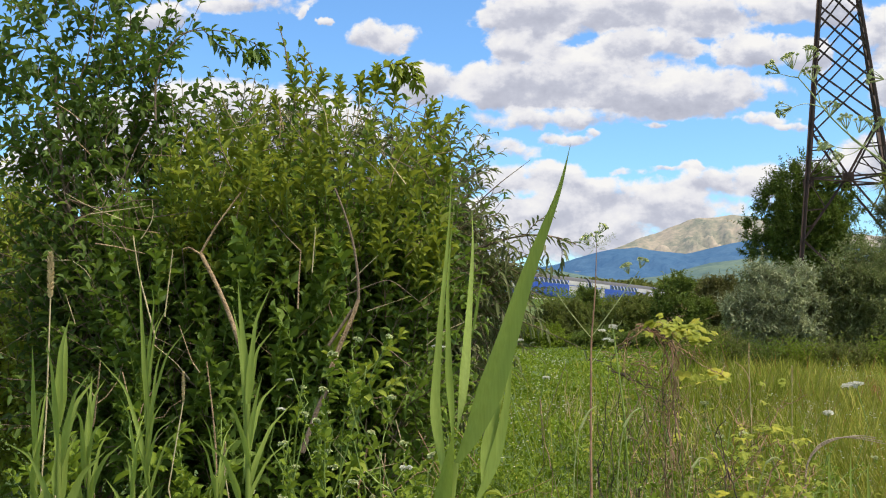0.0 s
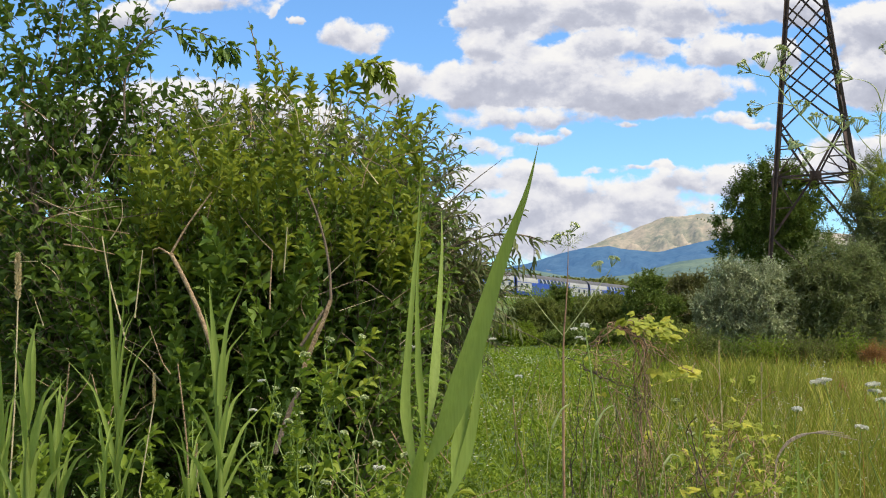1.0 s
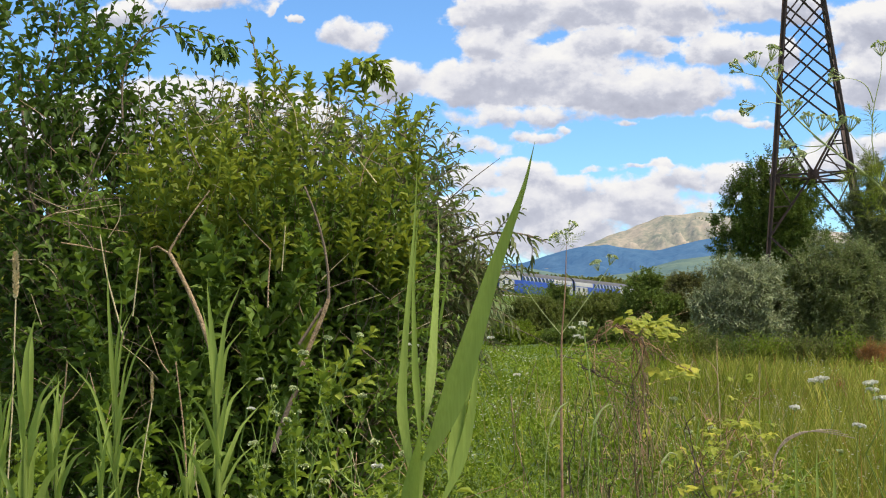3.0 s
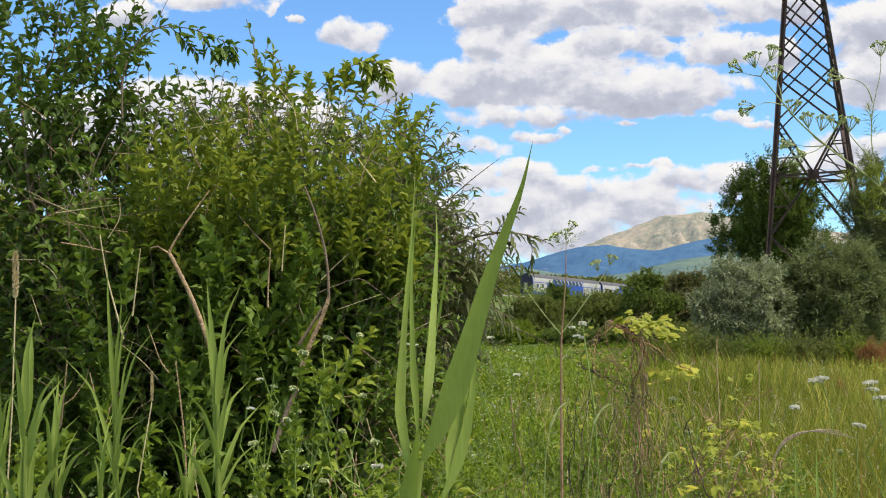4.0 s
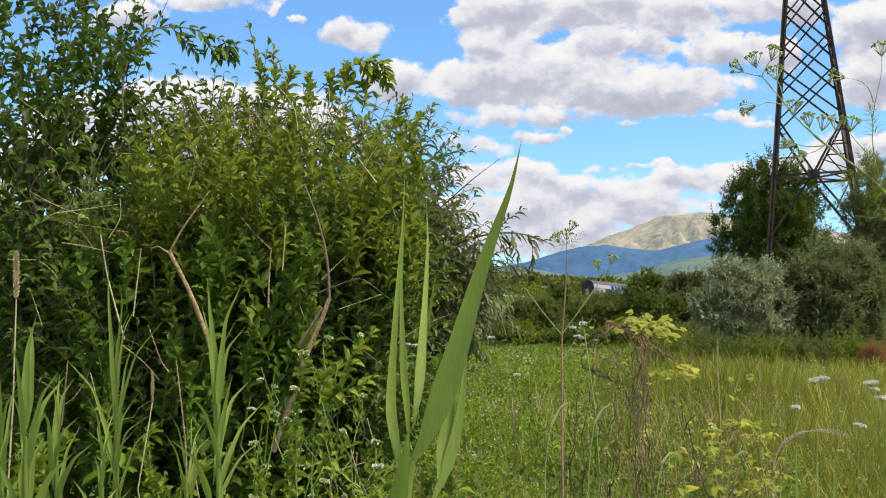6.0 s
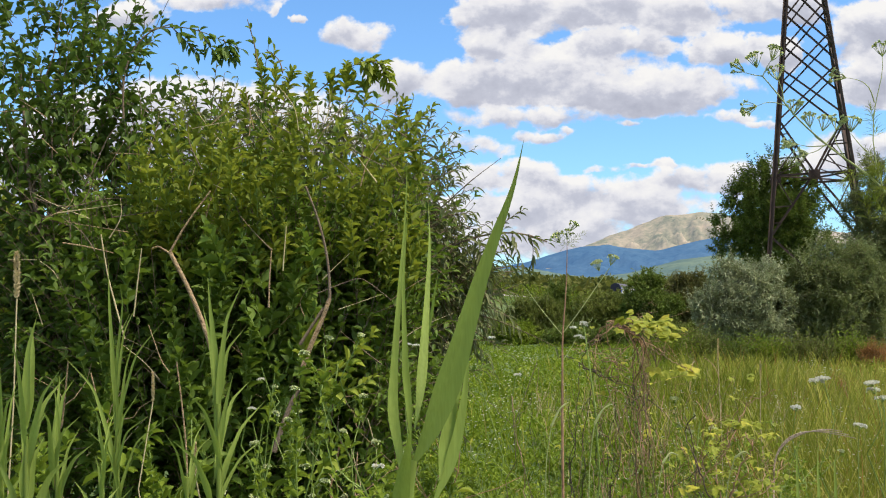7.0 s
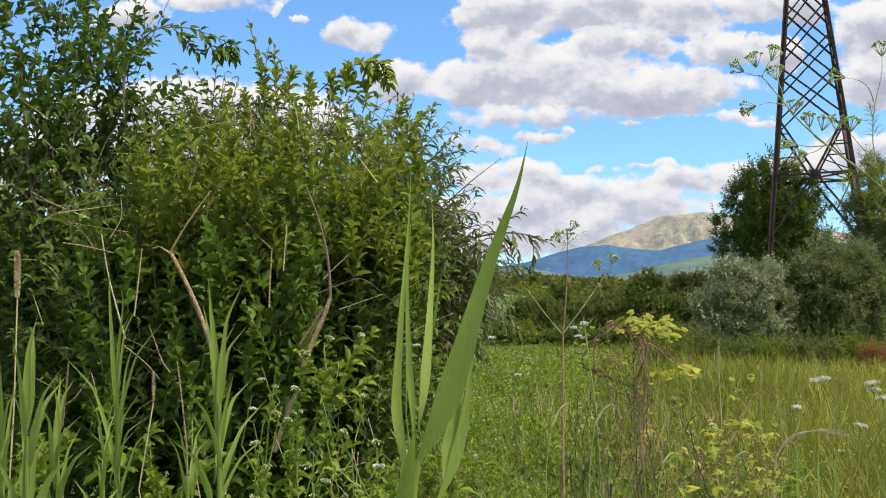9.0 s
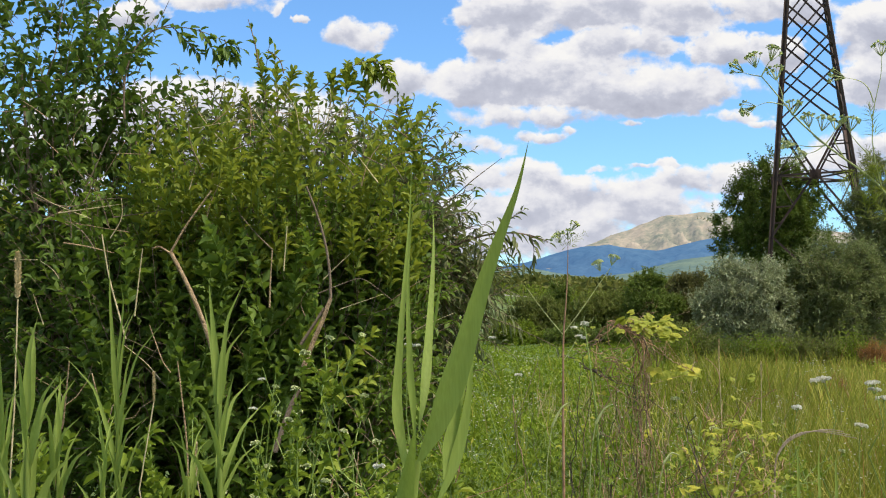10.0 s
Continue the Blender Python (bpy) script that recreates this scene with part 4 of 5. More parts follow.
def reed(label, d, stem, leaves, seed, width=1.0):
    """A reed shoot: stem and leaves sighted at d metres. Leaves: width in metres, then sighted points from base to tip."""
    foot = sight(stem[0][0], 550, d)
    foot.z = 0.0
    ob = thing("reed", label, "reed", foot, "reeds")
    pts = [Vector((0, 0, -0.02))] + [sight(a, b, d) - foot for a, b in stem]
    tubes("stem", [path_through(pts, 12)], [(0.006, 0.0035)], M_REED, ob, sides=7)
    rng = np.random.default_rng(seed)
    for w, *ps in leaves:
        off = rng.uniform(-0.02, 0.02)
        q = [sight(a, b, d + off * i) - foot for i, (a, b) in enumerate(ps)]
        part("leaf", ribbon(q, w * width, (rng.uniform(-0.35, 0.35), -1, 0.15)), M_REED, ob)
    return ob


big_reed = reed("tall green reed shoot with one broad leaf", 0.9, ((738, 1100), (738, 900), (750, 815)), (
    (0.0245, (746, 828), (782, 762), (812, 680), (838, 600), (866, 505), (900, 410), (930, 335), (949, 250)),
    (0.0105, (737, 885), (724, 800), (712, 730), (714, 680), (719, 600), (729, 480), (737, 390), (741, 275)),
    (0.0075, (746, 800), (742, 720), (736, 660), (735, 600), (733, 530), (736, 450), (745, 350)),
    (0.0105, (752, 760), (761, 700), (766, 640), (771, 570), (776, 490), (779, 420), (776, 355)),
    (0.003, (778, 590), (788, 525), (797, 475)),
    (0.0125, (796, 850), (805, 790), (818, 730), (832, 685), (842, 640)),
    (0.0115, (780, 900), (812, 830), (830, 765), (840, 705), (846, 640), (852, 590)),
    (0.016, (722, 940), (727, 880), (735, 830), (742, 790), (744, 760))), 61)


def reed_clump(label, a, b, d, n, spread, rise, w, seed):
    """A reed shoot with n leaves that part from its stem one above the other."""
    rng = np.random.default_rng(seed)
    leaves = []
    for i in range(n + 3):
        t = i / (n + 2)
        side = -1 if i % 3 == 1 else 1
        y0 = b + rise * (1.15 - 0.75 * t)
        reach = side * spread * rng.uniform(0.2, 1.25) * (1.1 - 0.75 * t)
        h = rise * rng.uniform(0.45, 0.85) * (0.8 + 0.3 * t)
        x0 = a + rng.uniform(-11, 11) * (1 - 0.6 * t)
        nod = rng.uniform(0.0, 0.12) * h * (rng.random() < 0.4)
        leaves.append((w * rng.uniform(0.45, 0.95), (x0, y0), (x0 + reach * 0.18, y0 - h * 0.35), (x0 + reach * 0.5, y0 - h * 0.72), (x0 + reach * 1.15 + rng.normal(0, 8), y0 - h + nod)))
    return reed(label, d, ((a + 4, 1050), (a + 1, b + rise * 0.9), (a, b + rise * 0.45)), leaves, seed)


reed_clump("pale green reed clump with upright leaves", 45, 655, 1.6, 7, 80, 260, 0.021, 62)
reed_clump("pale green reed with upright leaves", 100, 690, 1.75, 6, 60, 230, 0.017, 65)
reed_clump("pale green reed with upright leaves", 2, 700, 1.7, 5, 50, 220, 0.015, 66)
reed_clump("slender green reed beside the shrub", 206, 575, 1.8, 9, 95, 310, 0.0125, 63)
reed_clump("slender green reed beside the shrub", 180, 760, 1.6, 5, 60, 190, 0.012, 68)
reed_clump("upright green reed before the shrub", 386, 580, 1.5, 8, 72, 300, 0.015, 64)
reed_clump("low green reed at the shrub's foot", 330, 770, 1.7, 5, 70, 170, 0.009, 69)


# ---- branches, sprigs and dead twigs of the near shrubs ----
def local(ob, pts, d):
    return [sight(p[0], p[1], p[2] if len(p) > 2 else d) - ob.location for p in pts]


def limb(ob, pts, d, r0, r1, material, name="branch", label="", k=14):
    return tubes(name, [path_through(local(ob, pts, d), k)], [(r0, r1)], material, ob, label, sides=7)


for pts, r0, r1, mat in (
        (((392, 690), (380, 640), (362, 580), (340, 525), (318, 480), (300, 447)), 0.016, 0.013, M_DEAD),
        (((300, 447), (312, 425), (330, 395), (352, 365), (372, 338)), 0.008, 0.005, M_DEAD),
        (((300, 449), (280, 436), (268, 440)), 0.008, 0.004, M_DEAD),
        (((535, 650), (552, 605), (570, 565), (583, 528)), 0.016, 0.014, M_DEAD),
        (((583, 528), (582, 480), (574, 430), (560, 380), (540, 330)), 0.010, 0.006, M_BARK),
        (((530, 610), (550, 580), (572, 545)), 0.011, 0.009, M_BARK),
        (((484, 800), (500, 752), (515, 712), (527, 690)), 0.018, 0.014, M_BARK),
        (((330, 870), (330, 800), (322, 720), (312, 640)), 0.007, 0.004, M_DEAD),
        (((220, 600), (205, 545), (190, 490), (178, 415)), 0.006, 0.004, M_STRAW),
        (((236, 560), (243, 500), (250, 440)), 0.005, 0.003, M_STRAW),
        (((475, 545), (476, 500), (480, 440)), 0.006, 0.004, M_DEAD),
        (((500, 480), (503, 440), (506, 400)), 0.004, 0.003, M_STRAW),
        (((300, 660), (285, 640), (262, 575)), 0.004, 0.003, M_DEAD),
        (((110, 430), (150, 436), (200, 448)), 0.005, 0.003, M_DEAD),
        (((560, 520), (610, 500), (640, 490), (690, 530)), 0.004, 0.002, M_BARK)):
    limb(dogwood, pts, 3.75, r0 * 0.62, r1 * 0.62, mat, label="bare pale brown branch" if mat is M_DEAD else "")
for pts, r0, r1 in ((((75, 420), (52, 330), (44, 240), (36, 130)), 0.014, 0.009), (((105, 400), (92, 300), (90, 210)), 0.008, 0.005),
                    (((60, 380), (22, 300), (-12, 230)), 0.008, 0.005), (((130, 430), (110, 380), (60, 350)), 0.006, 0.003),
                    (((75, 385), (130, 372), (200, 358)), 0.004, 0.002), (((40, 372), (110, 392), (170, 330), (235, 225)), 0.004, 0.002),
                    (((70, 380), (100, 395), (90, 300)), 0.004, 0.002), (((218, 210), (216, 150), (228, 95), (262, 55), (305, 42)), 0.008, 0.004)):
    limb(tall, pts, 5.0, r0 * 0.75, r1 * 0.75, M_DEAD if r0 < 0.007 else M_BARK)


def sprigs(ob, lines, d, leaf, width, material, seed, stem=M_BARK, per=9, name="sprig", opposite=True, droop=0.12, rad=0.0035, spread=0.9):
    """Leafy shoots along given lines, each a part with its own twig and leaves."""
    rng = np.random.default_rng(seed)
    for pts in lines:
        p = path_through(local(ob, pts, d), 8)
        tw = tubes(name, [p], [(rad, rad * 0.4)], stem, ob, sides=5)
        v, f = leaf_along(p[None], rng, per, leaf, width, spread, opposite, droop=droop)
        part("leaf", quads_mesh("leaf", v, f), material, tw)


sprigs(tall, (((262, 55), (305, 42), (350, 52), (395, 72), (428, 88)), ((300, 45), (330, 75), (350, 95)), ((350, 52), (375, 90), (390, 105)),
              ((395, 70), (405, 95), (415, 105)), ((218, 150), (200, 90), (180, 40)), ((120, 60), (140, 20), (150, -20)), ((170, 120), (215, 95), (250, 90))),
       4.8, 0.085, 0.04, M_DOGWOOD_DARK, 71, per=10)
sprigs(dogwood, (((490, 200), (486, 150), (484, 90)), ((470, 190), (462, 140), (455, 100)), ((500, 190), (510, 150), (520, 125)), ((560, 165), (600, 125), (640, 106), (676, 108), (690, 130)),
                 ((640, 106), (650, 120), (655, 140)), ((665, 106), (680, 125), (686, 150)), ((610, 170), (618, 140), (612, 115)), ((540, 200), (550, 160), (545, 135)),
                 ((640, 200), (650, 170), (640, 150)), ((690, 260), (725, 230), (765, 190)), ((400, 250), (395, 210), (405, 170)), ((430, 240), (440, 200), (430, 165)), ((350, 260), (345, 220), (335, 185)), ((580, 190), (590, 160), (585, 135)), ((700, 240), (705, 205), (715, 180))), 4.9, 0.085, 0.04, M_SHOOT, 72, per=13)


def front_shoots(ob, span, n, d, leaf, width, material, seed, up=0.24):
    rng = np.random.default_rng(seed)
    lines = []
    for _ in range(n):
        a, b = rng.uniform(*span[0]), rng.uniform(*span[1])
        h = rng.uniform(0.6, 1.3) * up * FOCAL / d
        lean = rng.normal(0, 0.22) * h
        dd = d + rng.uniform(-0.2, 0.25) + 0.25 * ((a - 420) / 300) ** 2
        lines.append(((a, b, dd), (a + lean * 0.4, b - h * 0.5, dd - 0.05), (a + lean, b - h, dd - 0.12)))
    sprigs(ob, lines, d, leaf, width, material, seed, M_STEM, per=9)


front_shoots(dogwood, ((230, 750), (285, 530)), 135, 4.35, 0.082, 0.037, M_SHOOT, 73)
front_shoots(dogwood, ((150, 580), (480, 880)), 85, 4.15, 0.088, 0.052, M_DOGWOOD, 74)
sprigs(dogwood, (((560, 690), (600, 655), (640, 615), (660, 590)), ((570, 700), (620, 690), (660, 670)), ((530, 640), (545, 600), (560, 575))), 3.9, 0.085, 0.042, M_SHOOT, 75, M_STEM)

for pts in (((456, 120), (450, 78), (442, 52), (437, 34)), ((500, 130), (494, 105), (470, 88)), ((372, 420), (420, 372), (470, 352), (520, 346)), ((60, 350), (120, 372), (180, 350), (250, 352)), ((150, 330), (170, 290), (190, 240), (215, 215))):
    limb(dogwood, pts, 4.4, 0.0035, 0.0015, M_BARK, "twig", "thin bare twig", 10)


def broad_herb(label, a, b, d, n, size, seed):
    """A low plant with a rosette of broad pointed leaves on short stalks."""
    rng = np.random.default_rng(seed)
    foot = sight(a, 550, d)
    foot.z = 0
    ob = thing("herb", label, "wild plant", foot, "broad-leaved herbs")
    top = sight(a, b, d) - foot
    for i in range(n):
        an = i * 2.4 + rng.uniform(-0.4, 0.4)
        out = np.array([math.cos(an), math.sin(an) * 0.8, 0.0])
        base = np.array([0, 0, top.z * rng.uniform(0.45, 0.95)])
        tip = base + out * size * 0.8 + np.array([0, 0, size * 0.6])
        st = tubes("stalk", [bend((0, 0, -0.02), base, rng, 5, 0.1), bend(base, tip, rng, 5, 0.1)], [(0.004, 0.003), (0.003, 0.0018)], M_STEM, ob, sides=5)
        v, f = leaves_arrays(np.array([tip]), np.array([out + np.array([0, 0, rng.uniform(-0.1, 0.5)])]), size * rng.uniform(0.8, 1.25), size * 0.55, rng, fold=0.3, droop=0.3)
        part("leaf", quads_mesh("leaf", v, f), M_SHOOT, st)


for i_, (a_, b_, d_) in enumerate(((640, 815, 2.9), (672, 850, 2.6), (700, 870, 2.5), (275, 850, 2.0), (332, 868, 2.1), (870, 860, 2.9), (930, 872, 2.7))):
    broad_herb("low bright green herb with broad pointed leaves", a_, b_, d_, 9, 0.09 if i_ < 3 else 0.065, 240 + i_)


# the willow's long twig over the distance, its leaves hanging
limb(willow, ((640, 470), (720, 462), (790, 440), (840, 418), (890, 410), (935, 414), (968, 428)), 5.5, 0.009, 0.003, M_BARK, label="long drooping willow twig")
limb(willow, ((700, 420), (770, 378), (830, 322), (886, 280)), 5.5, 0.006, 0.0015, M_BARK, label="bare dry twig")
sprigs(willow, (((800, 435), (835, 420), (880, 411)), ((870, 411), (920, 412), (968, 430)), ((845, 418), (850, 440), (848, 468)), ((880, 411), (890, 440), (900, 470)),
                ((905, 411), (912, 440), (930, 480)), ((935, 415), (945, 440), (938, 475)), ((780, 440), (790, 470), (800, 520)), ((740, 455), (770, 480), (790, 540)),
                ((880, 411), (895, 390), (925, 372)), ((730, 400), (770, 350), (800, 330)), ((760, 330), (800, 290), (825, 300)), ((740, 300), (775, 270), (805, 245)),
                ((700, 250), (735, 220), (770, 185)), ((770, 390), (810, 375), (835, 390)), ((740, 380), (775, 340), (822, 318)), ((735, 420), (780, 390), (818, 352)), ((720, 330), (760, 300), (796, 262)), ((745, 440), (790, 420), (838, 400)), ((720, 280), (748, 240), (762, 205)), ((760, 400), (800, 380), (842, 376)), ((725, 360), (770, 320), (812, 290)), ((800, 500), (830, 530), (860, 590)), ((780, 520), (800, 570), (815, 620)),
                ((690, 240), (700, 205), (702, 170)), ((820, 470), (850, 500), (880, 560))), 5.45, 0.09, 0.028, M_WILLOW, 76, per=11, opposite=False, droop=0.3, spread=0.8)


def dry_twigs():
    """Thin bare twigs lying through the shrub's face and standing at its foot."""
    rng = np.random.default_rng(77)
    for _ in range(95):
        a, b = rng.uniform(20, 720), 200 + 640 * rng.random() ** 1.3
        an, h = rng.uniform(0, math.pi), rng.uniform(40, 120)
        d = rng.uniform(4.05, 4.4)
        pts = [(a, b, d), (a + math.cos(an) * h * 0.5 + rng.normal(0, 8), b - math.sin(an) * h * 0.5, d), (a + math.cos(an) * h, b - math.sin(an) * h, d)]
        limb(dogwood, pts, d, rng.uniform(0.0014, 0.0034), 0.001, rng.choice([M_STRAW, M_DEAD, M_BARK]), "twig", k=8)


dry_twigs()


# ---- plants standing before the shrubs ----
def umbel(ob, head, way, rays, reach, bud, material, rng, green=M_STEM, label="", flat=0.0):
    """A flower umbel: rays that spread from one point, each with a knot of small heads."""
    w = unit(np.array(tuple(way), float)[None])[0]
    paths, knots = [], []
    for i in range(rays):
        s = unit((w + unit(rng.normal(size=(1, 3)))[0] * 0.75)[None])[0]
        p = np.array(tuple(head)) + np.stack([s * t * reach + w * t * t * reach * 0.3 for t in (0, 0.5, 1.0)])
        p[-1] -= w * (p[-1] - p[0]).dot(w) * flat
        p[1] -= w * (p[1] - p[0]).dot(w) * flat * 0.5
        paths.append(p)
        for _ in range(7):
            q = unit((s + w * 0.6 + rng.normal(size=3) * 0.8)[None])[0]
            knots.append(p[-1] + q * reach * 0.2 * rng.uniform(0.4, 1))
    st = tubes("umbel", paths, [(0.0008, 0.0005)] * len(paths), green, ob, label, sides=4)
    pos = np.array(knots)
    n = len(pos)
    pos = np.repeat(pos, 3, 0)
    v, f = leaves_arrays(pos, rng.normal(size=pos.shape) + w, bud, bud * 0.85, rng)
    tagged(part("flower", quads_mesh("flower", v, f), material, st), kind="stuff")
    return tagged(st, kind="stuff")


def feathery(ob, pts, d, rng, size, material):
    """Finely cut leaves along a stalk."""
    p = path_through(local(ob, pts, d), 8)
    v, f = leaf_along(np.repeat(p[None], 2, 0), rng, 14, size, size * 0.06, 1.1, True, droop=0.2)
    part("leaf", quads_mesh("leaf", v, f), material, ob)


def umbel_plant(label, d, stem, branches, heads, seed, r=0.004, lower=M_STEM, reach=0.035, bud=0.006, petal=M_BUD, fern=(), thin=0.55):
    """An umbellifer: its stem from the ground, branches, flower heads, fine leaves."""
    rng = np.random.default_rng(seed)
    foot = sight(stem[0][0], 550, d)
    foot.z = 0
    ob = thing("umbel_plant", label, "wild plant", foot, "umbellifers")
    pts = [Vector((0, 0, -0.03))] + local(ob, stem, d)
    tubes("stem", [path_through(pts, 18)], [(r * 1.25, r * thin)], lower, ob, sides=7)
    for b in branches:
        tubes("branch", [path_through(local(ob, b, d), 9)], [(min(r * 0.6, 0.0013), r * 0.25)], M_PALESTEM, ob, sides=6)
    for a, b, wa, wb in heads:
        umbel(ob, sight(a, b, d) - foot, (wa, rng.uniform(-0.3, 0.3), wb), 11, reach, bud, petal, rng, M_PALESTEM)
    for pts in fern:
        feathery(ob, pts, d, rng, 0.026, M_SHOOT)
    return ob


parsnip = umbel_plant("tall wild umbellifer with green seed heads and feathery leaves", 1.5,
                      ((1680, 520), (1600, 375), (1562, 330), (1532, 304), (1500, 285), (1462, 256), (1430, 228), (1404, 204), (1388, 180), (1370, 158), (1350, 135)),
                      (((1350, 135), (1335, 133), (1316, 128)), ((1350, 135), (1358, 118), (1366, 106)), ((1395, 188), (1375, 182), (1358, 180), (1340, 188)), ((1388, 180), (1385, 160), (1378, 142)),
                       ((1462, 256), (1475, 240), (1480, 230)), ((1462, 256), (1442, 242), (1434, 226)), ((1462, 256), (1446, 268), (1431, 272)), ((1462, 258), (1432, 260), (1413, 256)),
                       ((1562, 330), (1540, 275), (1545, 220), (1548, 182), (1558, 150), (1566, 125), (1562, 100)), ((1548, 182), (1541, 156), (1525, 142), (1500, 138)), ((1540, 275), (1518, 252), (1506, 236)), ((1500, 285), (1480, 255), (1478, 240))),
                      ((1318, 127, -0.8, 0.3), (1366, 108, 0.3, 1), (1340, 120, -0.3, 1), (1376, 142, 0.0, 1), (1340, 188, -0.8, -0.2), (1404, 204, 0.2, 1), (1480, 230, 0.2, 1), (1434, 226, -0.3, 1),
                       (1456, 232, 0.1, 1), (1431, 272, -0.7, -0.3), (1413, 256, -0.9, 0.1), (1498, 138, -0.9, 0.1), (1562, 100, 0.0, 1), (1506, 234, 0.2, 1)), 81,
                      r=0.0017, lower=M_PALESTEM, reach=0.017, bud=0.0032, fern=(((1568, 290), (1550, 300), (1530, 312)), ((1560, 320), (1545, 295), (1538, 268)), ((1575, 340), (1555, 335), (1535, 345)), ((1552, 250), (1546, 215), (1540, 190)),
                                                    ((1540, 400), (1530, 350), (1525, 310)), ((1580, 390), (1560, 370), (1545, 350)), ((1520, 300), (1500, 310), (1490, 330)), ((1568, 330), (1552, 318), (1545, 300))))
umbel_plant("tall purple-stemmed umbellifer gone to seed", 2.6, ((996, 882), (994, 740), (995, 650), (994, 592), (1000, 540), (1003, 470), (1003, 425)),
            (((994, 592), (975, 570), (955, 545), (930, 510)), ((994, 592), (1030, 545), (1060, 500), (1078, 475)), ((994, 640), (1015, 610), (1030, 575), (1032, 560)), ((1030, 575), (1045, 570), (1048, 562)), ((1030, 590), (1012, 578), (1015, 570))),
            ((1003, 425, 0.1, 1), (1080, 470, 0.4, 0.9), (1060, 480, -0.3, 1), (1008, 410, 0.4, 1), (990, 430, -0.6, 0.8)), 82, lower=M_REDSTEM, r=0.0037, thin=0.2, reach=0.02, bud=0.005, petal=M_BUD,
            fern=(((1003, 440), (1015, 425), (1032, 412)), ((1003, 440), (990, 425), (985, 410))))
for i, (a, b, d, n) in enumerate(((1032, 553, 2.6, 5), (915, 632, 3.4, 1), (1455, 660, 4.4, 2), (1545, 664, 4.0, 2), (1408, 712, 4.6, 1), (720, 590, 3.2, 2), (462, 630, 2.6, 1), (445, 680, 2.6, 1), (1560, 690, 4.4, 1), (1520, 745, 4.8, 1), (870, 565, 3.6, 1))):
    rng = np.random.default_rng(300 + i)
    foot = sight(a + 12, 550, d)
    foot.z = 0
    ob = thing("umbel_plant", "white-flowered umbellifer in the meadow", "wild plant", foot, "umbellifers")
    top = sight(a, b, d) - foot
    tubes("stem", [bend((0, 0, -0.03), top - Vector((0, 0, 0.03)), rng, 8, 0.25)], [(0.004, 0.0018)], M_STEM, ob, sides=6)
    for j in range(n):
        hd = top + Vector((rng.uniform(-0.05, 0.05) * (j > 0), 0, rng.uniform(-0.05, 0.0) - 0.03))
        umbel(ob, hd, (rng.uniform(-0.2, 0.2), 0, 1), 18, 0.0092 * d ** 0.9 * (1.0 if d > 3.8 else 0.55), 0.0019 * d * (1.0 if d > 3.8 else 0.7), M_PETAL, rng, label="flat white flower umbel", flat=0.55)


def herb(label, a, b, d, seed, leaf=0.05, petals=True):
    """A branching herb with small lobed leaves and pale flower knots."""
    rng = np.random.default_rng(seed)
    foot = sight(a + rng.uniform(-20, 20), 550, d)
    foot.z = 0
    ob = thing("herb", label, "wild plant", foot, "herbs before the shrub")
    top = sight(a, b, d) - foot
    p = bend((0, 0, -0.02), top, rng, 10, 0.35)
    tubes("stem", [p], [(0.004, 0.0015)], M_STEM, ob, sides=6)
    sh = [p[3:]]
    for i in range(5):
        q = p[rng.integers(5, 9)]
        e = q + np.array([rng.normal() * 0.09, rng.normal() * 0.06, rng.uniform(0.08, 0.2)])
        tubes("branch", [bend(q, e, rng, 5, 0.3)], [(0.002, 0.001)], M_STEM, ob, sides=5)
        sh.append(bend(q, e, rng, 7, 0.3))
        if petals:
            umbel(ob, e, (0, 0, 1), 6, 0.012, 0.007, M_BUD if rng.random() < 0.96 else M_PETAL, rng)
    L = [leaf_along(np.asarray(x)[None], rng, 9, leaf * rng.uniform(0.7, 1.1), leaf * 0.55, 1.1, True) for x in sh]
    o, vs, fs = 0, [], []
    for v, f in L:
        vs.append(v), fs.append(f + o)
        o += len(v)
    part("foliage", quads_mesh("foliage", np.concatenate(vs), np.concatenate(fs)), M_HERB, ob)


rng = np.random.default_rng(90)
for i in range(12):
    a = 450 + i * 16 + rng.uniform(-12, 12)
    herb("light green flowering herb before the shrub", a, rng.uniform(640, 800), rng.uniform(2.3, 3.0), 91 + i, 0.045)
for i in range(16):
    herb("leafy green herb in the meadow edge", rng.uniform(640, 1010), rng.uniform(780, 880), rng.uniform(2.8, 4.2), 131 + i, 0.042, False)
for i in range(26):
    herb("fine-leaved green herb among the vines", rng.uniform(1000, 1420), rng.uniform(740, 870), rng.uniform(2.7, 3.6), 181 + i, 0.034, i % 5 == 0)
for i in range(5):
    herb("leafy green herb under the shrub", rng.uniform(-20, 440), rng.uniform(740, 860), rng.uniform(2.3, 3.2), 161 + i, 0.06, False)


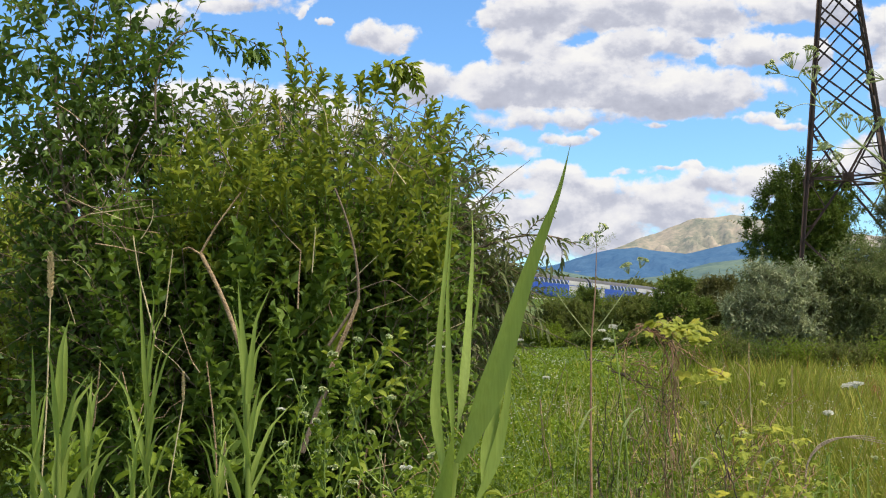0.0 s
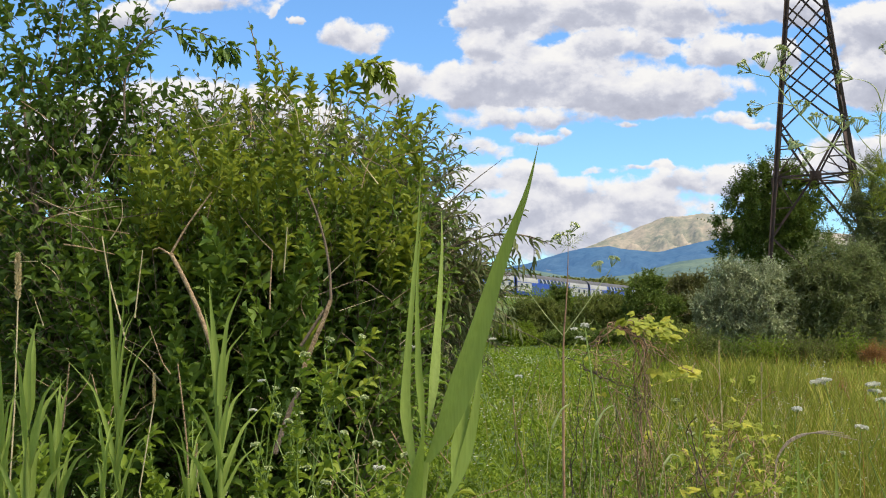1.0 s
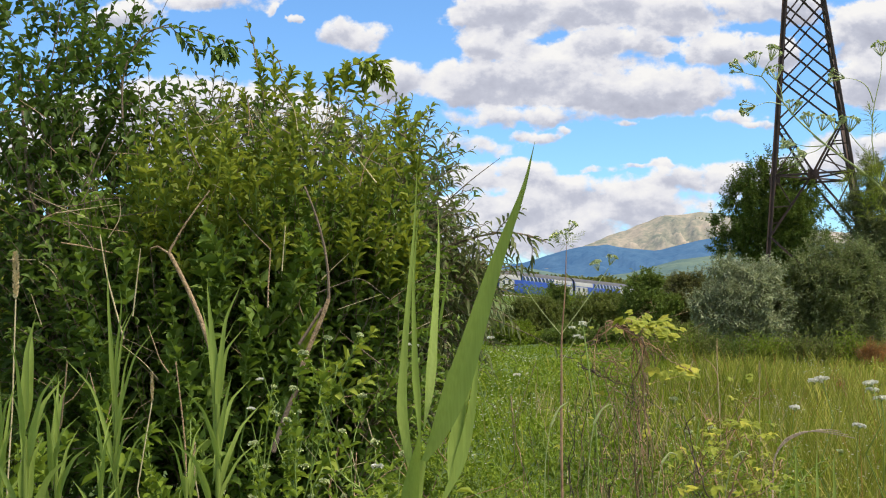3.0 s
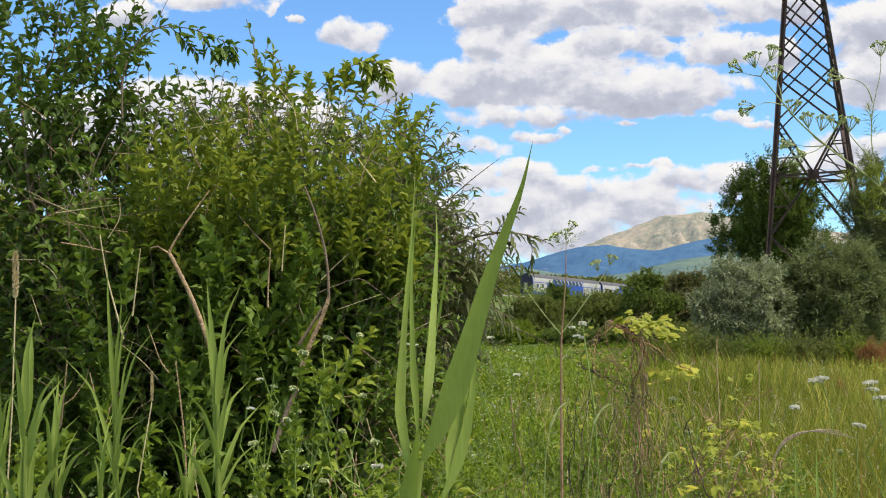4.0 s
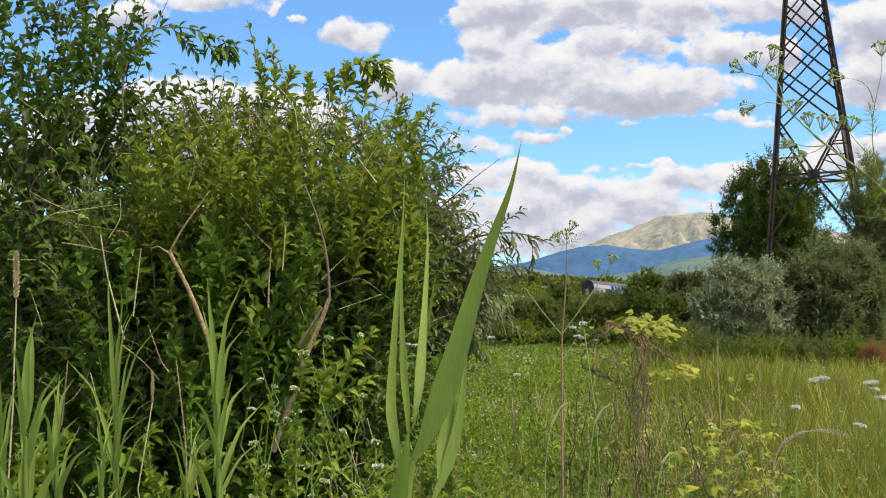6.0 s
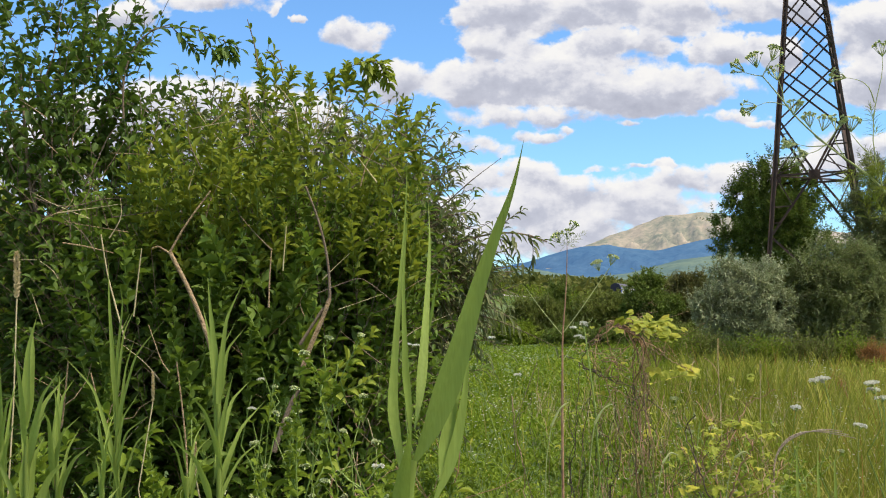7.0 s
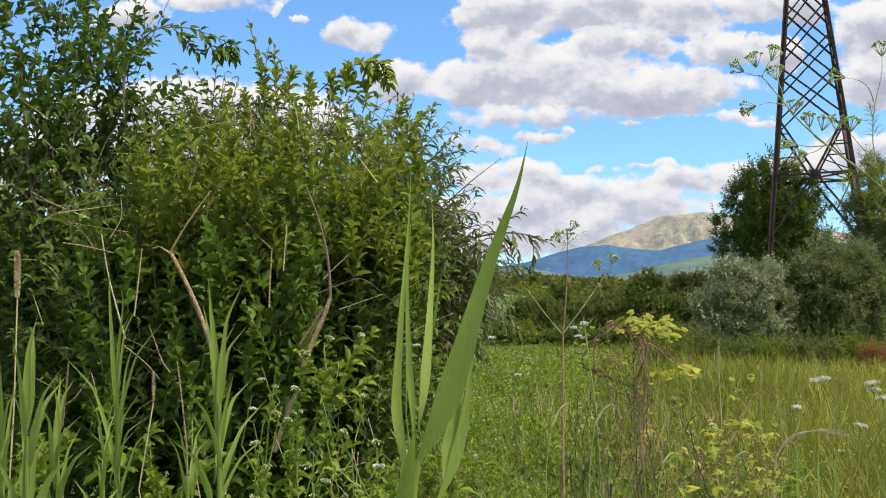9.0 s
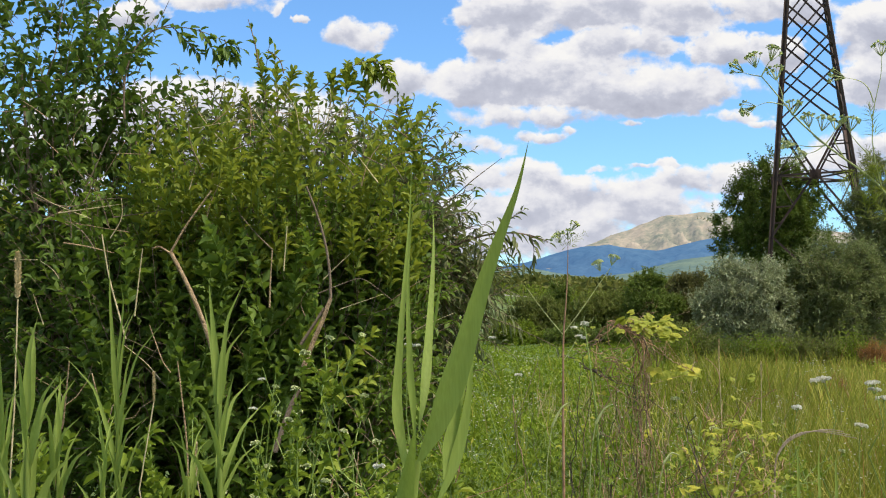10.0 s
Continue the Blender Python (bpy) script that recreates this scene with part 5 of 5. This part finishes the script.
# ---- tangle of vines and brambles ----
def leaf_fan(name, lobes, teeth):
    """A leaf of pointed, toothed lobes that spread from its stalk. lobes: (turn in degrees, length, width)."""
    vs, fs = [], []
    for turn, length, width in lobes:
        c, q = math.cos(radians(turn)), math.sin(radians(turn))
        o, k = len(vs), teeth
        for i in range(k + 1):
            t = i / k
            w = width * math.sin(math.pi * t ** 0.8) ** 0.8 * (1.0 if i % 2 else 0.82) if 0 < i < k else 0.0
            for side in (-1, 0, 1):
                x, y = length * (t - 0.05 * (side != 0) * (i % 2)), side * w
                vs.append((x * c - y * q, x * q + y * c, 0.3 * abs(y) - 0.2 * length * t * t + 0.03 * math.sin(5 * t + turn)))
        for i in range(k):
            r0, r1 = o + i * 3, o + i * 3 + 3
            fs += [(r0, r0 + 1, r1 + 1, r1), (r0 + 1, r0 + 2, r1 + 2, r1 + 1)]
    me = mesh_of(name, vs, fs)
    me.materials.append(M_HOP)
    return me


LOBED = leaf_fan("leaf", ((0, 0.9, 0.40), (52, 0.80, 0.36), (-52, 0.80, 0.36)), 6)
THREEFOLD = leaf_fan("leaf", ((0, 1.0, 0.27), (68, 0.74, 0.22), (-68, 0.74, 0.22)), 6)


def tangle(label, d, runs, leaves, seed, material=M_REDSTEM, r=0.0026, blade=None, twigs=2, lift=24):
    """Winding stems with side twigs and broad leaves. runs: sighted lines; leaves: (a, b, spread a, spread b, how many, size)."""
    rng = np.random.default_rng(seed)
    foot = sight(runs[0][0][0], 550, d)
    foot.z = 0
    ob = thing("vine", label, "vine", foot, "tangled vines")
    for pts in runs:
        p = path_through([q + Vector((0, rng.uniform(-0.12, 0.12), 0)) for q in local(ob, pts, d)], 30)
        p[1:-1] += rng.normal(size=(28, 3)) * 0.0022
        rr = r * rng.uniform(0.45, 1.25)
        mat = rng.choice([material, material, M_DEAD, M_VINE])
        st = tubes("stem", [p], [(rr, rr * 0.55)], mat, ob, sides=6)
        for _ in range(twigs):
            q = p[rng.integers(6, 28)]
            e = q + np.array([rng.normal() * 0.07, rng.normal() * 0.04, rng.uniform(0.0, 0.1)])
            tubes("twig", [bend(q, e, rng, 7, 0.9)], [(rr * 0.5, rr * 0.22)], mat, st, sides=4)
    for a, b, sa, sb, n, size in leaves:
        for _ in range(n):
            q = sight(rng.normal(a, sa), rng.normal(b, sb), d + rng.uniform(-0.15, 0.15)) - foot
            lf = part("leaf", blade or LOBED, None, ob)
            k = size * rng.uniform(0.6, 1.25)
            lf.matrix_basis = Matrix.Translation(q) @ pose(0, 0, 0, rng.normal(lift, 14), rng.normal(0, 14), 0) @ pose(0, 0, 0, 0, 0, rng.uniform(0, 360)) @ Matrix.Diagonal((k, k, k, 1))
    return ob


def winding(a0, b0, a1, b1, rng, swing=16):
    """A stem that coils and wanders between two sighted points."""
    k = 9
    ph, tw = rng.uniform(0, 6.3), rng.uniform(4, 11)
    return [(a0 + (a1 - a0) * t + swing * math.sin(ph + tw * t) * math.sin(math.pi * t) + rng.normal(0, swing * 0.3) * (0 < t < 1),
             b0 + (b1 - b0) * t + rng.normal(0, swing * 0.4) * (0 < t < 1)) for t in np.linspace(0, 1, k)]


def strand(line, rng, off, swing):
    """One stem of a bundle that follows a line, weaving about it."""
    ph, tw = rng.uniform(0, 6.3), rng.uniform(1.5, 4.5)
    sx, sy = rng.normal(0, off), rng.normal(0, off * 0.4)
    n = len(line)
    return [(a + sx * (0.35 + i / n) + swing * math.sin(ph + tw * i), b + sy + swing * 0.5 * math.cos(ph + tw * i)) for i, (a, b) in enumerate(line)]


rng = np.random.default_rng(200)
ARCH = ((1052, 612), (1066, 590), (1090, 574), (1112, 580), (1132, 602), (1140, 640), (1138, 690), (1134, 740), (1140, 800), (1146, 870), (1150, 1000))
LEFT = ((1062, 590), (1050, 620), (1045, 655), (1052, 700), (1058, 760), (1062, 830), (1066, 1000))
tangle("dry red-brown vine tangle with yellow-green leaves on top", 2.8,
       [strand(ARCH, rng, 9, 6) for _ in range(4)] + [strand(ARCH[2:], rng, 11, 8) for _ in range(17)] + [strand(LEFT, rng, 24, 9) for _ in range(2)]
       + [((1120, 600), (1150, 610), (1165, 620), (1160, 650), (1120, 660)), ((1160, 900), (1165, 800), (1175, 740), (1150, 700), (1130, 690)),
          ((1075, 575), (1100, 562), (1135, 580), (1150, 610), (1168, 600)), ((1060, 600), (1030, 610), (1025, 640), (1050, 690), (1030, 730)), ((1150, 610), (1185, 640), (1215, 655))]
       + [winding(1060 + rng.normal(0, 30), rng.uniform(590, 660), 1120 + rng.normal(0, 25), rng.uniform(640, 780), rng, 24) for _ in range(10)],
       ((1125, 570, 20, 7, 16, 0.034), (1165, 580, 20, 9, 20, 0.034), (1186, 600, 8, 8, 7, 0.030), (1168, 658, 14, 5, 9, 0.036), (1218, 658, 9, 4, 5, 0.044), (1060, 640, 30, 30, 10, 0.018)), 201, r=0.0016)
tangle("dark winding vine stems in the meadow", 3.0,
       [winding(rng.uniform(1010, 1240), 1000, rng.uniform(1000, 1300), rng.uniform(630, 800), rng, 20) for _ in range(20)],
       ((1230, 800, 30, 20, 14, 0.030), (1120, 790, 60, 30, 12, 0.024)), 202, M_REDSTEM, 0.0016, THREEFOLD, 3)
tangle("yellow-green leafy bramble in the meadow", 2.6,
       [winding(rng.uniform(1210, 1330), 1000, rng.uniform(1200, 1400), rng.uniform(700, 840), rng, 14) for _ in range(14)]
       + [((1270, 882), (1300, 820), (1310, 780), (1308, 758)), ((1240, 860), (1280, 800), (1330, 720), (1372, 690)), ((1385, 900), (1380, 840), (1350, 790), (1338, 765))],
       ((1305, 752, 26, 4, 34, 0.023), (1350, 770, 14, 4, 14, 0.023), (1262, 768, 12, 4, 12, 0.022), (1262, 792, 16, 5, 16, 0.023), (1240, 864, 26, 6, 22, 0.030), (1300, 815, 14, 4, 10, 0.022), (1320, 850, 40, 14, 26, 0.024), (1375, 830, 26, 18, 14, 0.024), (1330, 685, 30, 18, 9, 0.019), (1190, 715, 30, 30, 10, 0.018)),
       203, M_REDSTEM, 0.0020, THREEFOLD, lift=9)


tangle("slender dark stems with small green leaves", 2.9,
       [winding(x0, 1000, x, y, rng, 5) for x0, x, y in ((940, 905, 700), (985, 952, 650), (965, 935, 690), (1005, 1020, 640), (1030, 1040, 655), (1040, 1062, 625), (1090, 1078, 690),
                                                         (1020, 1010, 720), (1085, 1100, 660), (1065, 1050, 610))],
       ((1035, 620, 16, 18, 12, 0.014), (1065, 660, 22, 30, 16, 0.014), (1010, 760, 30, 40, 14, 0.018)), 205, M_VINE, 0.0017, THREEFOLD, 3)


def dead_arch():
    """A grey dead stem bent over the grass, its tip frayed."""
    rng = np.random.default_rng(204)
    d = 2.6
    foot = sight(1366, 550, d)
    foot.z = 0
    ob = thing("dead_stalk", "grey dead stem arching over the meadow grass", "stalk", foot, "dead stalks")
    for i in range(3):
        pts = [Vector((0.01 * i, 0, -0.02))] + local(ob, ((1366, 850), (1372, 806 - i), (1392, 780 - 3 * i), (1425, 765 - i), (1462, 759 + 3 * i), (1490 + 12 * i, 764 + 6 * i)), d)
        tubes("stem", [path_through(pts, 22)], [(0.0028, 0.0012)], M_GREYWOOD, ob, sides=6)


dead_arch()


def drooping_grass(label, d, pts, r):
    """A grass stalk whose pale head nods over."""
    foot = sight(pts[0][0], 550, d)
    foot.z = 0
    ob = thing("grass_stalk", label, "grass", foot, "grass stalks")
    p = local(ob, pts, d)
    tubes("stem", [path_through([Vector((0, 0, -0.02))] + p[:-2], 14)], [(r * 0.45, r * 0.35)], M_PALESTEM, ob, sides=5)
    tubes("seed_head", [path_through(p[-3:], 10)], [(r, r * 0.35)], M_PALESTEM, ob, "pale green nodding seed head", sides=6)


for pts in (((1282, 900), (1288, 850), (1300, 810), (1316, 798), (1328, 806)), ((1040, 860), (1046, 790), (1052, 750), (1066, 724), (1080, 716)),
            ((964, 850), (968, 800), (975, 755), (990, 722), (1006, 712)), ((1160, 900), (1166, 850), (1172, 820), (1186, 800), (1200, 806))):
    drooping_grass("green grass stalk with a nodding pale head", 2.5, pts, 0.0035)
for a_, b_ in ((1409, 775), (1446, 768), (1476, 800)):
    reed("thin upright green reed in the meadow", 2.3, ((a_, 1000), (a_ + 1, 880)), ((0.009, (a_, 930), (a_ + 2, 870), (a_, 820), (a_ + 3, b_)), (0.006, (a_, 960), (a_ - 8, 900), (a_ - 12, 860))), int(a_))


# ---- dry stalks and grass heads ----
def seed_stalk(label, d, a, b0, b1, seed, fat=0.007):
    """A grass stalk with a dense cylindrical head."""
    rng = np.random.default_rng(seed)
    foot = sight(a + 6, 550, d)
    foot.z = 0
    ob = thing("grass_stalk", label, "grass", foot, "grass stalks")
    lo, hi = sight(a, b1, d) - foot, sight(a, b0, d) - foot
    tubes("stem", [bend((0, 0, -0.02), lo, rng, 8, 0.1)], [(0.0025, 0.0015)], M_STRAW, ob, sides=5)
    t = rng.random(420)[:, None]
    ax = np.array(tuple(lo)) + (np.array(tuple(hi)) - np.array(tuple(lo))) * t
    rad = unit(rng.normal(size=(420, 3)) * np.array([1, 1, 0.2]))
    v, f = leaves_arrays(ax + rad * fat * 0.4 * np.sin(np.pi * np.clip(t, 0.06, 0.97)) ** 0.5, rad + np.array([0, 0, 1.4]), fat * 1.3, fat * 0.35, rng)
    part("seed_head", quads_mesh("seed_head", v, f), M_SEED, ob, "straw-coloured seed head")


seed_stalk("straw-coloured grass stalk with a dense seed head", 1.9, 29, 450, 530, 211)
seed_stalk("straw-coloured grass stalk with a dense seed head", 1.9, 50, 642, 690, 212, 0.005)
for i, (a, b0, b1) in enumerate(((270, 660, 712), (345, 785, 840), (1345, 640, 670), (1270, 600, 640))):
    seed_stalk("thin green grass stalk with a slim head", 2.2 + 1.5 * (a > 1000), a, b0, b1, 213 + i, 0.004)


def dead_stalks():
    """Bare stalks and broken stubs at the shrub's foot."""
    rng = np.random.default_rng(220)
    for a, b, lean, r, m in ((600, 790, 4, 0.006, M_REDSTEM), (612, 760, -10, 0.003, M_STRAW), (632, 800, 2, 0.004, M_DEAD), (585, 700, -30, 0.002, M_STRAW), (650, 740, 40, 0.0025, M_STRAW),
                             (670, 690, 30, 0.002, M_DEAD), (690, 760, 6, 0.003, M_REDSTEM), (120, 640, -30, 0.005, M_DEAD), (160, 660, 30, 0.004, M_DEAD), (818, 720, 0, 0.003, M_REDSTEM),
                             (950, 640, 20, 0.002, M_BARK), (905, 700, -20, 0.002, M_BARK)):
        d = 3.0
        foot = sight(a + lean, 550, d)
        foot.z = 0
        ob = thing("dead_stalk", "dry bare stalk at the shrub's foot", "stalk", foot, "dead stalks")
        p = bend((0, 0, -0.02), sight(a, b, d) - foot, rng, 9, 0.3)
        st = tubes("stem", [p], [(r, r * 0.5)], m, ob, sides=6)
        for _ in range(2):
            q = p[rng.integers(5, 8)]
            tubes("twig", [bend(q, q + np.array([rng.normal() * 0.12, 0, rng.uniform(0.05, 0.2)]), rng, 5, 0.3)], [(r * 0.5, 0.0008)], m, ob, sides=4)


dead_stalks()


def far_pylon():
    foot = sight(905, 497, 900)
    foot.z = float(min(gz(np.array(foot.x), np.array(900.0)), 27.8)) - 0.5
    h = sight(905, 462, 900).z - foot.z
    ob = thing("far_pylon", "far grey lattice pylon on the plain", "pylon", foot)
    for sx in (-1, 1):
        for sy in (-1, 1):
            part("leg", beam((sx * 2.2, sy * 2.2, 0), (sx * 0.4, sy * 0.4, h), 0.35), M_STEEL, ob)
        for i in range(5):
            z0, z1 = h * i / 5, h * (i + 1) / 5
            w0, w1 = 2.2 - 1.8 * i / 5, 2.2 - 1.8 * (i + 1) / 5
            part("brace", beam((-sx * w0, -2.0 + 0.3 * i, z0), (sx * w1, -1.7 + 0.3 * i, z1), 0.2), M_STEEL, ob)
    for z in (0.78, 0.9):
        part("arm", beam((-4, 0, h * z), (4, 0, h * z), 0.3), M_STEEL, ob)


far_pylon()


# ---- motion ----
RUN = ((0.0, -12.0), (0.5, -6.8), (1.0, -1.5), (1.6, 4.9), (2.2, 11.3), (3.2, 22.3), (4.2, 33.7), (5.5, 48.6), (6.8, 63.5), (8.4, 83.4), (10.0, 102.8))
SWAY = ((0.0, 958), (0.5, 956), (1.0, 952), (1.8, 951), (2.5, 950), (3.8, 946), (4.5, 941), (5.0, 932), (5.5, 926), (6.2, 925), (6.8, 927), (7.5, 931), (8.5, 934), (10.0, 935))


def motions():
    for i, c in enumerate(coaches):
        walk(c, [(t, rail_pose(s + (i - 1) * CAR)) for t, s in RUN])
    foot = big_reed.location.copy()
    walk(big_reed, [(t, Matrix.Translation(foot) @ pose(0, 0, 0, 0, (a - 950) / 3280 * 57.3, 0)) for t, a in SWAY])
    stand = parsnip.location.copy()
    walk(parsnip, [(t, Matrix.Translation(stand) @ pose(0, 0, 0, 0, a, 0)) for t, a in ((0.0, 0.1), (1.0, 0.25), (2.5, 0.0), (4.5, -0.06), (7.0, -0.03), (10.0, -0.12))])
    walk(clouds, [(0.0, pose(0, 0, 0, 0, 0, 0.06)), (2.5, pose(0, 0, 0, 0, 0, 0.0)), (10.0, pose(0, 0, 0, 0, 0, -0.22))])


motions()
